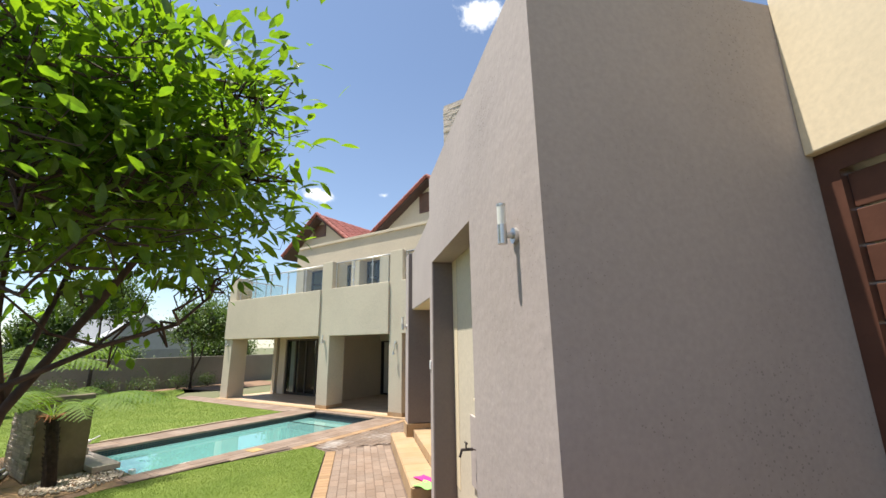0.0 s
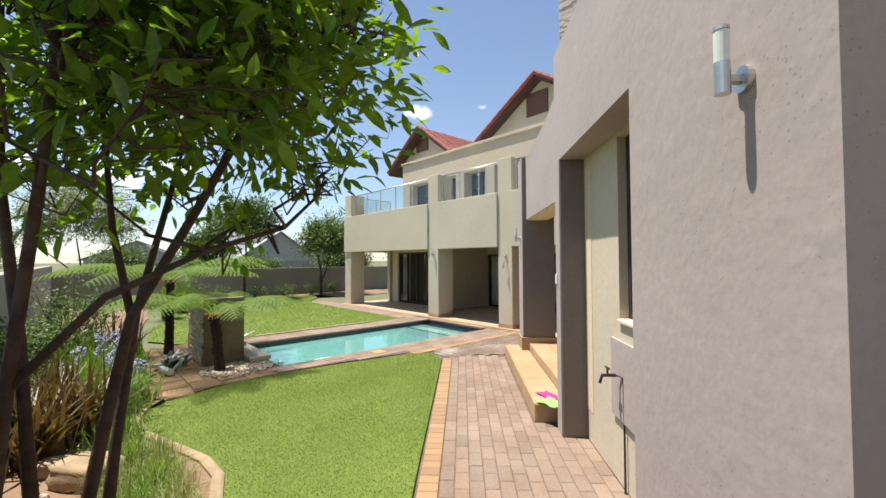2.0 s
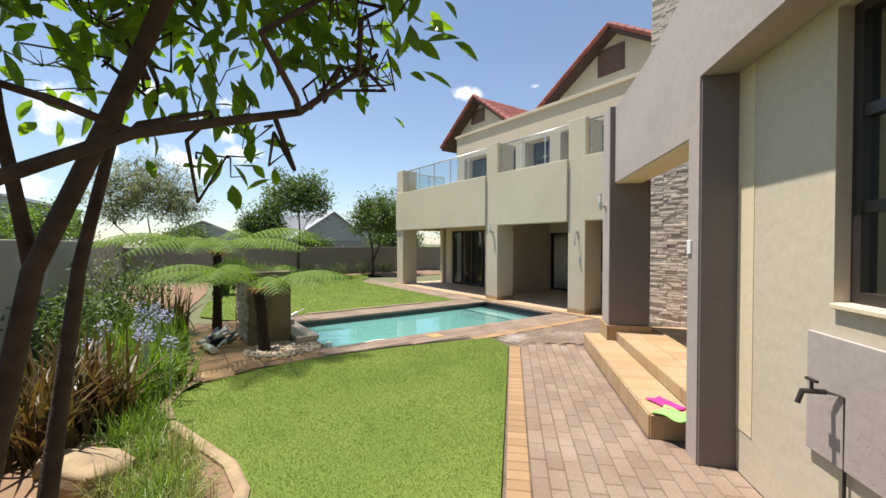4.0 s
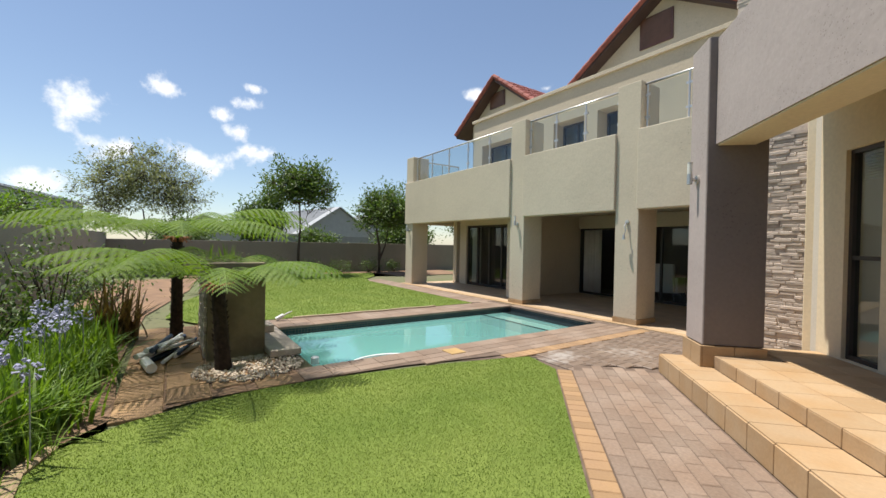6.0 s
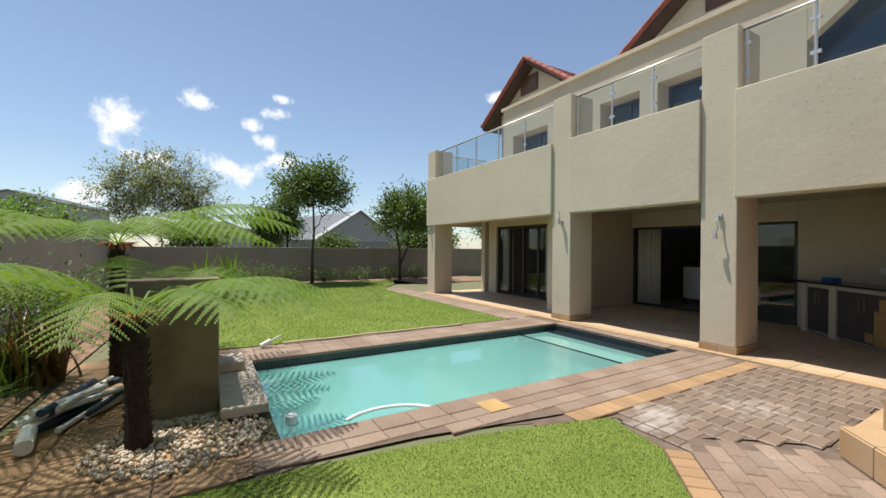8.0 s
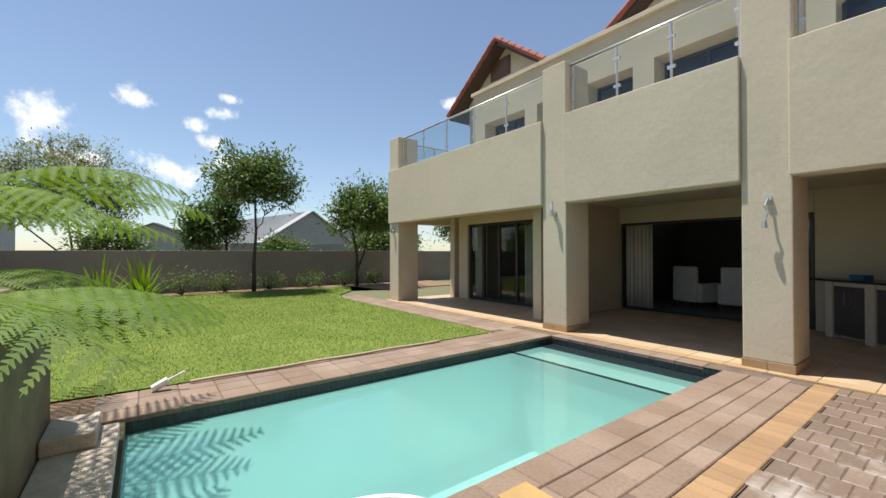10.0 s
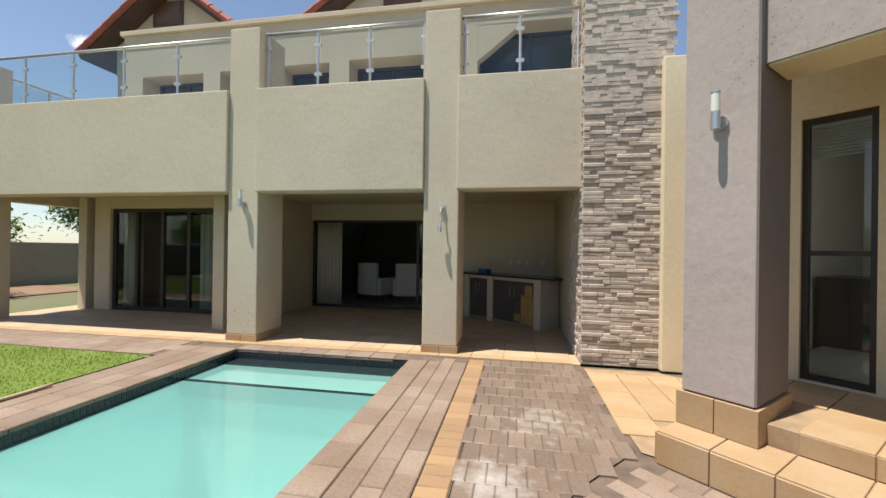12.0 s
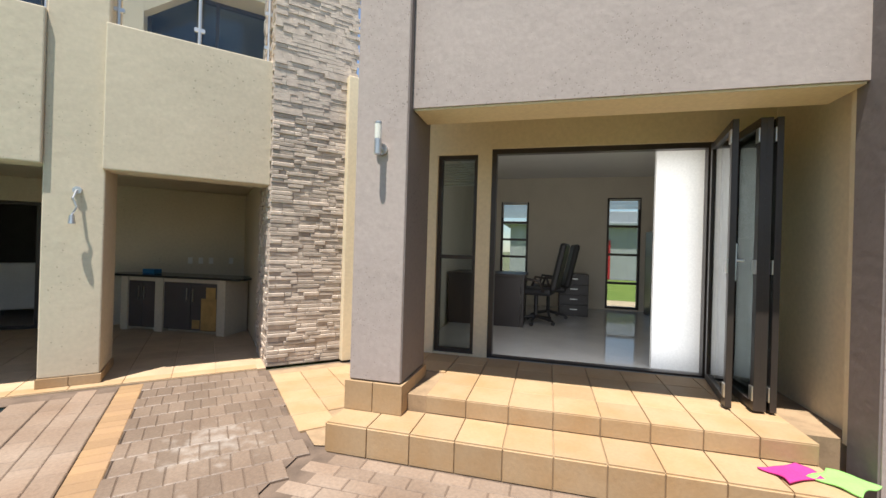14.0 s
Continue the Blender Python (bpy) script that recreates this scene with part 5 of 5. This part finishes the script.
# ---- folding door stack ----
def door_leaf(m, w=0.5, h=2.04, knob=False):
    e = empty("folding_door_leaf", m)
    tagged(e, "opened bronze aluminium folding glass door leaf", "door", "folding door leaves")
    b = 0.06
    boxes("frame", ALU, [((0, -0.02, 0), (b, 0.02, h)), ((w - b, -0.02, 0), (w, 0.02, h)), ((b, -0.02, 0), (w - b, 0.02, b)), ((b, -0.02, h - b), (w - b, 0.02, h))], e, 0.003, m=m)
    p = boxes("pane", GLASS, [((b, -0.004, b), (w - b, 0.004, h - b))], e, m=m)
    p.visible_shadow = False
    for z in (0.12, 1.0, h - 0.12):
        boxes("hinge", STEEL, [((w - 0.05, -0.032, z - 0.05), (w + 0.002, -0.021, z + 0.05))], e, 0.004, m=m)
    if knob:
        bm = bmesh.new()
        add_box(bm, (w - 0.045, 0.021, 0.9), (w - 0.015, 0.03, 1.16))
        add_tube(bm, ((w - 0.03, 0.03, 1.04), (w - 0.03, 0.07, 1.04), (w - 0.13, 0.07, 1.04)), 0.009, 8)
        finish("handle", bm, STEEL, e, m=m)


for k, (ux, ang) in enumerate(((-5.46, -99), (-5.38, -92), (-5.33, -93), (-5.28, -92))):
    door_leaf(WING @ pose(ux, OV - 0.06, 0.345, 0, 0, ang), 0.72, 2.04, k == 0)


# ---- office ----
def office_chair(m):
    e = empty("office_chair", m)
    tagged(e, "high-backed black office chair with dark armrests", "chair", "office chairs")
    bm = bmesh.new()
    add_box(bm, (-0.25, -0.25, 0.44), (0.25, 0.25, 0.54))
    finish("seat", bm, BLACK, e, 0.035, m=m)
    bm = bmesh.new()
    add_box(bm, (-0.24, 0, 0), (0.24, 0.09, 0.72), pose(0, 0.22, 0.52, -12))
    finish("backrest", bm, BLACK, e, 0.04, m=m)
    for s in (-1, 1):
        bm = bmesh.new()
        add_tube(bm, ((s * 0.27, 0.15, 0.5), (s * 0.31, 0.1, 0.66), (s * 0.31, -0.08, 0.68), (s * 0.28, -0.14, 0.5)), 0.022, 8)
        finish("armrest", bm, ALU, e, smooth=True, m=m)
    bm = bmesh.new()
    add_tube(bm, ((0, 0, 0.1), (0, 0, 0.45)), 0.03, 10)
    for i in range(5):
        a = i * 2 * math.pi / 5
        add_tube(bm, ((0, 0, 0.11), (0.29 * math.cos(a), 0.29 * math.sin(a), 0.06)), (0.025, 0.015), 8)
        add_tube(bm, ((0.29 * math.cos(a) - 0.015, 0.29 * math.sin(a), 0.03), (0.29 * math.cos(a) + 0.015, 0.29 * math.sin(a), 0.03)), 0.03, 10)
    finish("base", bm, BLACK, e, m=m)


OZ = 0.33
desk = empty("desk", WING @ pose(-7.6, 4.8, OZ))
tagged(desk, "dark brown laminate office desk", "desk")
boxes("top", DARKWOOD, [((-8.25, 4.02, OZ + 0.71), (-7.12, 4.82, OZ + 0.75))], desk, 0.004, m=WING)
boxes("panel", DARKWOOD, [((-8.22, 4.05, OZ), (-7.185, 4.08, OZ + 0.708)), ((-7.18, 4.05, OZ), (-7.14, 4.8, OZ + 0.708)), ((-8.25, 4.09, OZ), (-8.21, 4.8, OZ + 0.708))], desk, m=WING)
office_chair(WING @ pose(-6.98, 4.50, OZ, 0, 0, -100))
office_chair(WING @ pose(-6.80, 5.12, OZ, 0, 0, -85))
ped = empty("drawer_pedestal", WING @ pose(-6.43, 6.0, OZ))
tagged(ped, "dark four-drawer office pedestal", "cabinet")
boxes("body", DARKWOOD, [((-6.62, 5.45, OZ), (-6.14, 5.97, OZ + 0.72))], ped, 0.004, m=WING)
for i in range(4):
    boxes("drawer", DARKWOOD, [((-6.605, 5.43, OZ + 0.03 + i * 0.172), (-6.155, 5.448, OZ + 0.19 + i * 0.172))], ped, 0.003, m=WING)
    boxes("handle", STEEL, [((-6.44, 5.415, OZ + 0.115 + i * 0.172), (-6.32, 5.429, OZ + 0.127 + i * 0.172))], ped, m=WING)
boxes("cupboard", DARKWOOD, [((-5.08, 5.9, OZ), (-4.62, 6.4, OZ + 1.5))], bevel=0.005, m=WING)
tagged(bpy.data.objects["cupboard"], "tall dark cupboard against the office wall", "cupboard")


def blind(x0, x1, y, z0, z1, m):
    e = empty("window_blind", m @ pose((x0 + x1) / 2, y, z1))
    tagged(e, "raised white slatted blind", "blind", "window blinds")
    k = int((z1 - z0) / 0.025)
    for i in range(k):
        boxes("slat", BLIND, [((x0, y - 0.012, z0 + i * 0.025), (x1, y + 0.012, z0 + i * 0.025 + 0.012))], e, m=m)


blind(-7.92, -7.58, OV + 0.14, 2.08, 2.34, WING)
blind(-7.75, -7.25, 6.58, 2.1, 2.44, WING)
blind(-5.70, -5.15, 6.58, 2.28, 2.48, WING)

# cloths on the step
def cloth(x, y, z, w, d, mat, seed, label, m):
    rng = np.random.default_rng(seed)
    bm = bmesh.new()
    bmesh.ops.create_grid(bm, x_segments=14, y_segments=14, size=0.5)
    for v in bm.verts:
        a = math.atan2(v.co.y, v.co.x)
        v.co.x *= w * (1 + 0.15 * math.sin(3 * a + seed))
        v.co.y *= d * (1 + 0.2 * math.sin(2 * a + 1.3 * seed))
        v.co.z = 0.012 + 0.012 * noise.noise((v.co.x * 9, v.co.y * 9, seed)) + 0.006
    ob = finish("cloth", bm, mat, smooth=True, m=m @ pose(x, y, z, 0, 0, 25 * seed))
    mod = ob.modifiers.new("thick", "SOLIDIFY")
    mod.thickness = 0.008
    return tagged(ob, label, "cloth", "cloths on the step")


cloth(-5.47, 0.92, 0.2, 0.26, 0.17, PINK, 1, "crumpled bright pink cloth on the step", WING)
cloth(-5.25, 0.90, 0.2, 0.22, 0.22, LIME, 2, "crumpled lime green cloth on the step", WING)

# ---- outdoor kitchen in the veranda ----
CM = pose(-7.2, 11.6, 0, 0, 0, -40.6)
kit = empty("outdoor_kitchen", CM)
tagged(kit, "built-in plastered counter with grey doors and black top", "counter")
boxes("body", BEIGE, [((0, -0.02, 0), (0.12, 0.5, 0.84)), ((0.62, -0.02, 0), (0.76, 0.5, 0.84)), ((1.70, -0.02, 0), (1.84, 0.5, 0.84)), ((0.12, 0.1, 0), (1.7, 0.5, 0.1)), ((0.12, 0.0, 0.78), (1.70, 0.5, 0.84))], kit, 0.006, m=CM)
boxes("worktop", GRANITE, [((-0.3, -0.05, 0.842), (2.1, 0.55, 0.875))], kit, 0.004, m=CM)
for i, (a, b) in enumerate(((0.125, 0.368), (0.372, 0.615), (0.765, 1.228), (1.232, 1.695))):
    boxes("door", CABINET, [((a, 0.005, 0.06), (b, 0.025, 0.775))], kit, 0.003, m=CM)
    hx = b - 0.05 if i % 2 == 0 else a + 0.05
    boxes("handle", STEEL, [((hx - 0.006, -0.02, 0.5), (hx + 0.006, -0.006, 0.7))], kit, m=CM)
boxes("peeled_patch", BAREBOARD, [((1.42, 0.0, 0.07), (1.68, 0.0045, 0.55)), ((1.50, 0.0, 0.55), (1.66, 0.0045, 0.72)), ((1.27, 0.0, 0.09), (1.40, 0.0045, 0.22))], kit, m=CM)
boxes("storage_box", BLUETIN, [((0.2, 0.15, 0.876), (0.42, 0.3, 0.95))], bevel=0.008, m=CM)
tagged(bpy.data.objects["storage_box"], "small blue box on the black worktop", "box")
for k in range(4):
    x = -6.35 + k * 0.16 + (0.16 if k == 3 else 0)
    tagged(boxes("wall_socket", BLIND, [((x, D2 - 0.012, 1.02), (x + 0.07, D2 - 0.001, 1.13))], bevel=0.003), "pale wall socket above the counter", "socket", "wall sockets")


def armchair(m):
    e = empty("armchair", m)
    tagged(e, "white upholstered armchair with a high back", "armchair", "armchairs")
    boxes("seat", UPHOLSTERY, [((-0.27, -0.28, 0.2), (0.27, 0.28, 0.44))], e, 0.03, m=m)
    boxes("backrest", UPHOLSTERY, [((-0.3, 0.24, 0.15), (0.3, 0.36, 0.95))], e, 0.035, m=m)
    for s in (-1, 1):
        boxes("armrest", UPHOLSTERY, [((s * 0.33 - 0.05, -0.28, 0.15), (s * 0.33 + 0.05, 0.28, 0.58))], e, 0.03, m=m)
        for y in (-0.24, 0.3):
            boxes("leg", DARKWOOD, [((s * 0.3 - 0.02, y - 0.02, 0), (s * 0.3 + 0.02, y + 0.02, 0.15))], e, m=m)


armchair(pose(-9.75, 13.5, 0.011, 0, 0, 160))
armchair(pose(-8.85, 13.5, 0.011, 0, 0, 185))
tagged(boxes("television", BLACK, [((-8.9, 15.52, 1.0), (-7.6, 15.59, 1.75))], bevel=0.01), "dark wall-mounted flat screen", "television")

# ---- kerb, rocks ----
kerb = LAWN[8:20]
bm = bmesh.new()
rings = []
for i, (x, y) in enumerate(kerb):
    a, b = kerb[max(i - 1, 0)], kerb[min(i + 1, len(kerb) - 1)]
    d = Vector((b[0] - a[0], b[1] - a[1], 0)).normalized()
    nn = Vector((d.y, -d.x, 0)) * 0.09
    p = Vector((x, y, 0))
    rings.append([bm.verts.new(q) for q in (p + Vector((0, 0, -0.06)), p + Vector((0, 0, 0.02)), p + nn * 0.2 + Vector((0, 0, 0.03)), p + nn * 0.8 + Vector((0, 0, 0.03)), p + nn + Vector((0, 0, 0.02)), p + nn + Vector((0, 0, -0.06)))])
for a, b in zip(rings, rings[1:]):
    for k in range(5):
        bm.faces.new((a[k], b[k], b[k + 1], a[k + 1]))
structure(finish("kerb", bm, ROCK), "curved sandy concrete lawn kerb", "kerb")


def rock(x, y, sx, sy, sz, seed, mat=ROCK, label="flat tan garden rock in the bed"):
    bm = bmesh.new()
    bmesh.ops.create_cube(bm, size=1)
    bmesh.ops.subdivide_edges(bm, edges=bm.edges[:], cuts=4, use_grid_fill=True)
    for v in bm.verts:
        c = v.co.copy()
        v.co = c.lerp(c.normalized() * 0.62, 0.35) + c * 0.16 * noise.noise(c * 2.3 + Vector((seed, 0, 0)))
    ob = finish("rock", bm, mat, smooth=True, m=pose(x, y, sz * 0.38, 0, 0, seed * 37) @ Matrix.Diagonal((sx, sy, sz, 1)))
    tagged(ob, label, "rock", "garden rocks")


rock(-4.95, 0.62, 0.42, 0.3, 0.2, 1)
rock(-5.3, 0.42, 0.2, 0.18, 0.13, 2)
rock(-4.5, 0.35, 0.16, 0.14, 0.1, 3)
bm = bmesh.new()
rng = np.random.default_rng(19)
for _ in range(160):
    c = Vector((rng.uniform(-6.2, -3.0), rng.uniform(0.2, 1.05), 0.005))
    bmesh.ops.create_icosphere(bm, subdivisions=1, radius=1, matrix=Matrix.Translation(c) @ Euler(rng.uniform(0, 6, 3)).to_matrix().to_4x4() @ Matrix.Diagonal((*(rng.uniform(0.008, 0.03, 3)), 1)))
tagged(finish("stones", bm, PEBBLE), "small loose stones on the bare bed", "stones", kind="stuff")

# ---- paving and tiles, piece by piece ----
def piece_at(me, parent, m):
    o = new(me.name, me)
    o.matrix_world = m
    o.parent = parent
    o.matrix_parent_inverse = parent.matrix_world.inverted()
    return o


trng = random.Random(9)
beds = []


def pave(name, label, poly, m, sx, sy, mat, base_mat, limit=300, bond=0.5, z=0.0, gap=0.005, near=(-4.5, 4.5), reach=1.0):
    """Pavers in stretcher bond over a polygon in the frame m; the nearest are pieces, the rest one part."""
    beds.append(name)
    base = structure(sheet(name, base_mat, poly, z - 0.006 - 0.0007 * len(beds), m), label, "paving")
    bpy.context.view_layer.update()
    xs, ys = [p[0] for p in poly], [p[1] for p in poly]
    spots = []
    rows = int((max(ys) - min(ys)) / sy) + 2
    cols = int((max(xs) - min(xs)) / sx) + 3
    for r in range(rows):
        for c in range(cols):
            spots.append((min(xs) + (c - 0.5 + (bond if r % 2 else 0)) * sx, min(ys) + (r + 0.5) * sy))
    px, py = np.array([s[0] for s in spots]), np.array([s[1] for s in spots])
    ok = np.ones(len(spots), bool)
    for ox, oy in ((-0.2, -0.25), (0.2, -0.25), (-0.2, 0.25), (0.2, 0.25)):
        ok &= inside(px + ox * sx * reach, py + oy * sy * reach, poly)
    spots = [s for s, k in zip(spots, ok) if k]
    wn_ = m.inverted() @ Vector((*near, 0))
    spots.sort(key=lambda s: (s[0] - wn_.x) ** 2 + (s[1] - wn_.y) ** 2)
    me = piece_mesh("paver", sx - gap, sy - gap, 0.04, mat, 0.006)
    for x, y in spots[:limit]:
        piece_at(me, base, m @ pose(x, y, z + trng.uniform(-0.0015, 0.001), trng.uniform(-0.25, 0.25), trng.uniform(-0.25, 0.25), trng.uniform(-0.9, 0.9)))
    if spots[limit:]:
        bm = bmesh.new()
        for x, y in spots[limit:]:
            add_box(bm, (x - sx / 2 + gap / 2, y - sy / 2 + gap / 2, z - 0.04), (x + sx / 2 - gap / 2, y + sy / 2 - gap / 2, z + trng.uniform(-0.0015, 0.001)))
        tagged(finish("pavers", bm, mat, base, m=m), kind="stuff")
    return base


pave("path", "worn brown brick path along the wing", [(-8.3, -0.20), (-8.3, 0.72), (-5.25, 0.72), (-5.25, 1.17), (0.6, 1.17), (0.6, -0.24), (-7.9, -0.24)], WING, 0.235, 0.118, PAVER, JOINT, near=(-4.6, 4.4))
pave("path_court", "brown brick paving between path and veranda", [(-6.55, 8.5), (-5.5, 8.45), (-5.42, 6.5), (-5.86, 5.98), (-6.0, 5.72), (-6.55, 5.68)], ID, 0.118, 0.235, COURT, JOINT, near=(-6, 7), reach=0.0, z=-0.004)
pave("path_court_edge", "brown brick paving at the lawn corner", [(-6.55, 5.68), (-6.0, 5.72), (-5.7, 5.98), (-5.5, 5.9), (-5.65, 5.55), (-6.02, 5.55), (-6.5, 5.60)], ID, 0.118, 0.118, COURT, JOINT, near=(-6, 6), reach=-0.6, z=-0.008)
pave("pool_paving", "brown clay paving beside the pool", [(2.9, 7.22), (8.5, 7.22), (8.5, 6.76), (5.3, 6.76), (4.0, 7.0), (2.9, 7.08)], pose(0, 0, 0, 0, 0, 90), 0.30, 0.152, PAVER, JOINT, near=(-6.8, 5))
pave("pool_coping_near", "worn coping bricks along the pool", [(-7.463, 2.9), (-7.463, 8.5), (-7.223, 8.5), (-7.223, 2.9)], ID, 0.24, 0.30, PAVER, JOINT, near=(-7.4, 5), bond=0.0)
pave("pool_coping_far", "brown coping bricks between pool and lawn", [(-10.48, 2.9), (-10.48, 8.45), (-9.765, 8.45), (-9.765, 2.9)], ID, 0.238, 0.30, PAVER, JOINT, near=(-10, 5), bond=0.0)
pave("pool_coping_house", "brown coping bricks before the veranda", [(-9.76, 8.29), (-9.76, 8.52), (-7.46, 8.52), (-7.46, 8.29)], ID, 0.3, 0.22, PAVER, JOINT, bond=0.0)
pave("veranda_apron", "brown brick apron before the veranda", [(-17.2, 7.82), (-17.2, 8.52), (-10.49, 8.52), (-10.49, 7.82)], ID, 0.30, 0.23, PAVER, JOINT, near=(-10, 8))
pave("feature_paving", "tan flagstones round the water feature", [(-7.06, 2.9), (-7.04, 2.0), (-6.85, 1.5), (-6.95, 1.38), (-10.6, 1.40), (-10.6, 2.9)], ID, 0.42, 0.36, EDGING, SOIL, near=(-7, 2), gap=0.02)
pave("edging_path", "yellow-brown brick edging of the lawn", [(-8.05, -0.41), (-8.05, -0.24), (0.6, -0.24), (0.6, -0.41)], WING, 0.115, 0.165, EDGING, JOINT, near=(-4.6, 4.4), bond=0.0)
pave("edging_court", "yellow-brown brick edging by the pool paving", [(-6.755, 4.9), (-6.755, 8.5), (-6.56, 8.5), (-6.56, 5.6), (-6.68, 4.9)], ID, 0.19, 0.115, EDGING, JOINT, near=(-6.6, 6), bond=0.0)
pave("tile_wedge", "sand-coloured tiles at the foot of the stone tower", [(-5.44, 8.44), (-4.66, 8.44), (-4.1, 8.0), (-5.3, 6.45), (-5.38, 6.5)], ID, 0.3, 0.3, SANDTILE, GROUT, bond=0.0, near=(-5, 7))
# terrace tiles
steps_ob = bpy.data.objects["steps"]
bpy.context.view_layer.update()
tw = 0.301
me_top = piece_mesh("tile", tw - 0.007, 0.345, 0.012, SANDTILE, 0.003)
me_r1 = piece_mesh("tile", tw - 0.007, 0.192, 0.012, SANDTILE, 0.003)
me_r2 = piece_mesh("tile", tw - 0.007, 0.118, 0.012, SANDTILE, 0.003)
me_fl = piece_mesh("tile", tw - 0.007, 0.29, 0.012, SANDTILE, 0.003)
for i in range(10):
    x = -8.27 + tw * (i + 0.5)
    piece_at(me_top, steps_ob, WING @ pose(x, 0.905, 0.2))
    piece_at(me_r1, steps_ob, WING @ pose(x, 0.722, 0.092, 90))
    if i > 1:
        piece_at(me_r2, steps_ob, WING @ pose(x, 1.078, 0.262, 90))
    for r in range(4):
        if i < 2 and r < 2:
            continue
        piece_at(me_fl, steps_ob, WING @ pose(x, 1.225 + 0.296 * r, 0.33))
me_end = piece_mesh("tile", 0.345, 0.192, 0.012, SANDTILE, 0.003)
piece_at(me_end, steps_ob, WING @ pose(-8.282, 0.905, 0.092, 90, 0, -90))
piece_at(me_end, steps_ob, WING @ pose(-5.248, 0.905, 0.092, 90, 0, 90))
# veranda tiles, pillar skirtings and threshold
veranda = bpy.data.objects["floor_veranda"]
me_v = piece_mesh("tile", 0.395, 0.395, 0.01, PATIO, 0.002)
for ix in range(25):
    for iy in range(8):
        x, y = -15.35 + ix * 0.4, FY + 0.12 + iy * 0.4
        if x > -5.6 or (x < -10.7 and y > DY - 0.2):
            continue
        piece_at(me_v, veranda, pose(x, y, 0.008))
me_t = piece_mesh("tile", 0.395, 0.16, 0.01, SANDTILE, 0.003)
for ix in range(25):
    piece_at(me_t, veranda, pose(-15.35 + ix * 0.4, FY - 0.035, 0.010))
for x0, x1 in ((-10.2, -9.74), (-7.39, -6.94)):
    e = structure(boxes("skirting", GROUT, [((x0, FY, 0.0), (x1, FY + 0.62, 0.0995))]), "sand-coloured tile skirting round the pillar", "skirting")
    for k in range(2):
        w = (x1 - x0 + 0.02) / 2
        boxes("tile", SANDTILE, [((x0 - 0.01 + k * w + 0.002, FY - 0.012, 0.012), (x0 - 0.01 + (k + 1) * w - 0.002, FY - 0.001, 0.1))], e, 0.003)
    boxes("tile", SANDTILE, [((x1 + 0.001, FY - 0.012, 0.012), (x1 + 0.012, FY + 0.3, 0.1))], e, 0.003)
    boxes("tile", SANDTILE, [((x1 + 0.001, FY + 0.304, 0.012), (x1 + 0.012, FY + 0.62, 0.1))], e, 0.003)
# drain lid
e = structure(boxes("drain_lid", YELLOWLID, [((-7.30, 4.72, -0.01), (-7.06, 4.94, 0.008))], bevel=0.004), "square yellow plastic skimmer lid in the paving", "lid")

# stone cladding of the tower
tower = bpy.data.objects["wall_tower"]
srng = random.Random(12)
stones = {w: piece_mesh("stone", w - 0.003, 0.044, 0.035, STONE, 0.006) for w in (0.08, 0.13, 0.18, 0.24, 0.32)}
bm = bmesh.new()
count = 0
rows = int(8.15 / 0.047)
for r in range(rows):
    x = -5.46
    while x < -4.52:
        w = srng.choice((0.08, 0.13, 0.18, 0.24, 0.24, 0.32))
        if x + w > -4.48:
            w = 0.08
        proud = srng.uniform(0, 0.02)
        z = 0.025 + r * 0.047
        if z < 2.9 and count < 400:
            piece_at(stones[w], tower, pose(x + w / 2, 8.549 - 0.03 + (0.028 - proud), z, 90 + srng.uniform(-3, 3)) )
            count += 1
        else:
            add_box(bm, (x + 0.0015, 8.519 + 0.028 - proud, z - 0.022), (x + w - 0.0015, 8.555, z + 0.022))
        x += w
tagged(finish("stones", bm, STONE, tower), kind="stuff")
bm = bmesh.new()
for r in range(rows):
    y = 8.55
    while y < 9.55:
        w = srng.choice((0.1, 0.15, 0.22))
        add_box(bm, (-5.452 - srng.uniform(0.005, 0.03), y + 0.0015, 0.003 + r * 0.047), (-5.449, min(y + w, 9.6) - 0.0015, 0.047 + r * 0.047))
        y += w
tagged(finish("stones", bm, STONE, tower), kind="stuff")
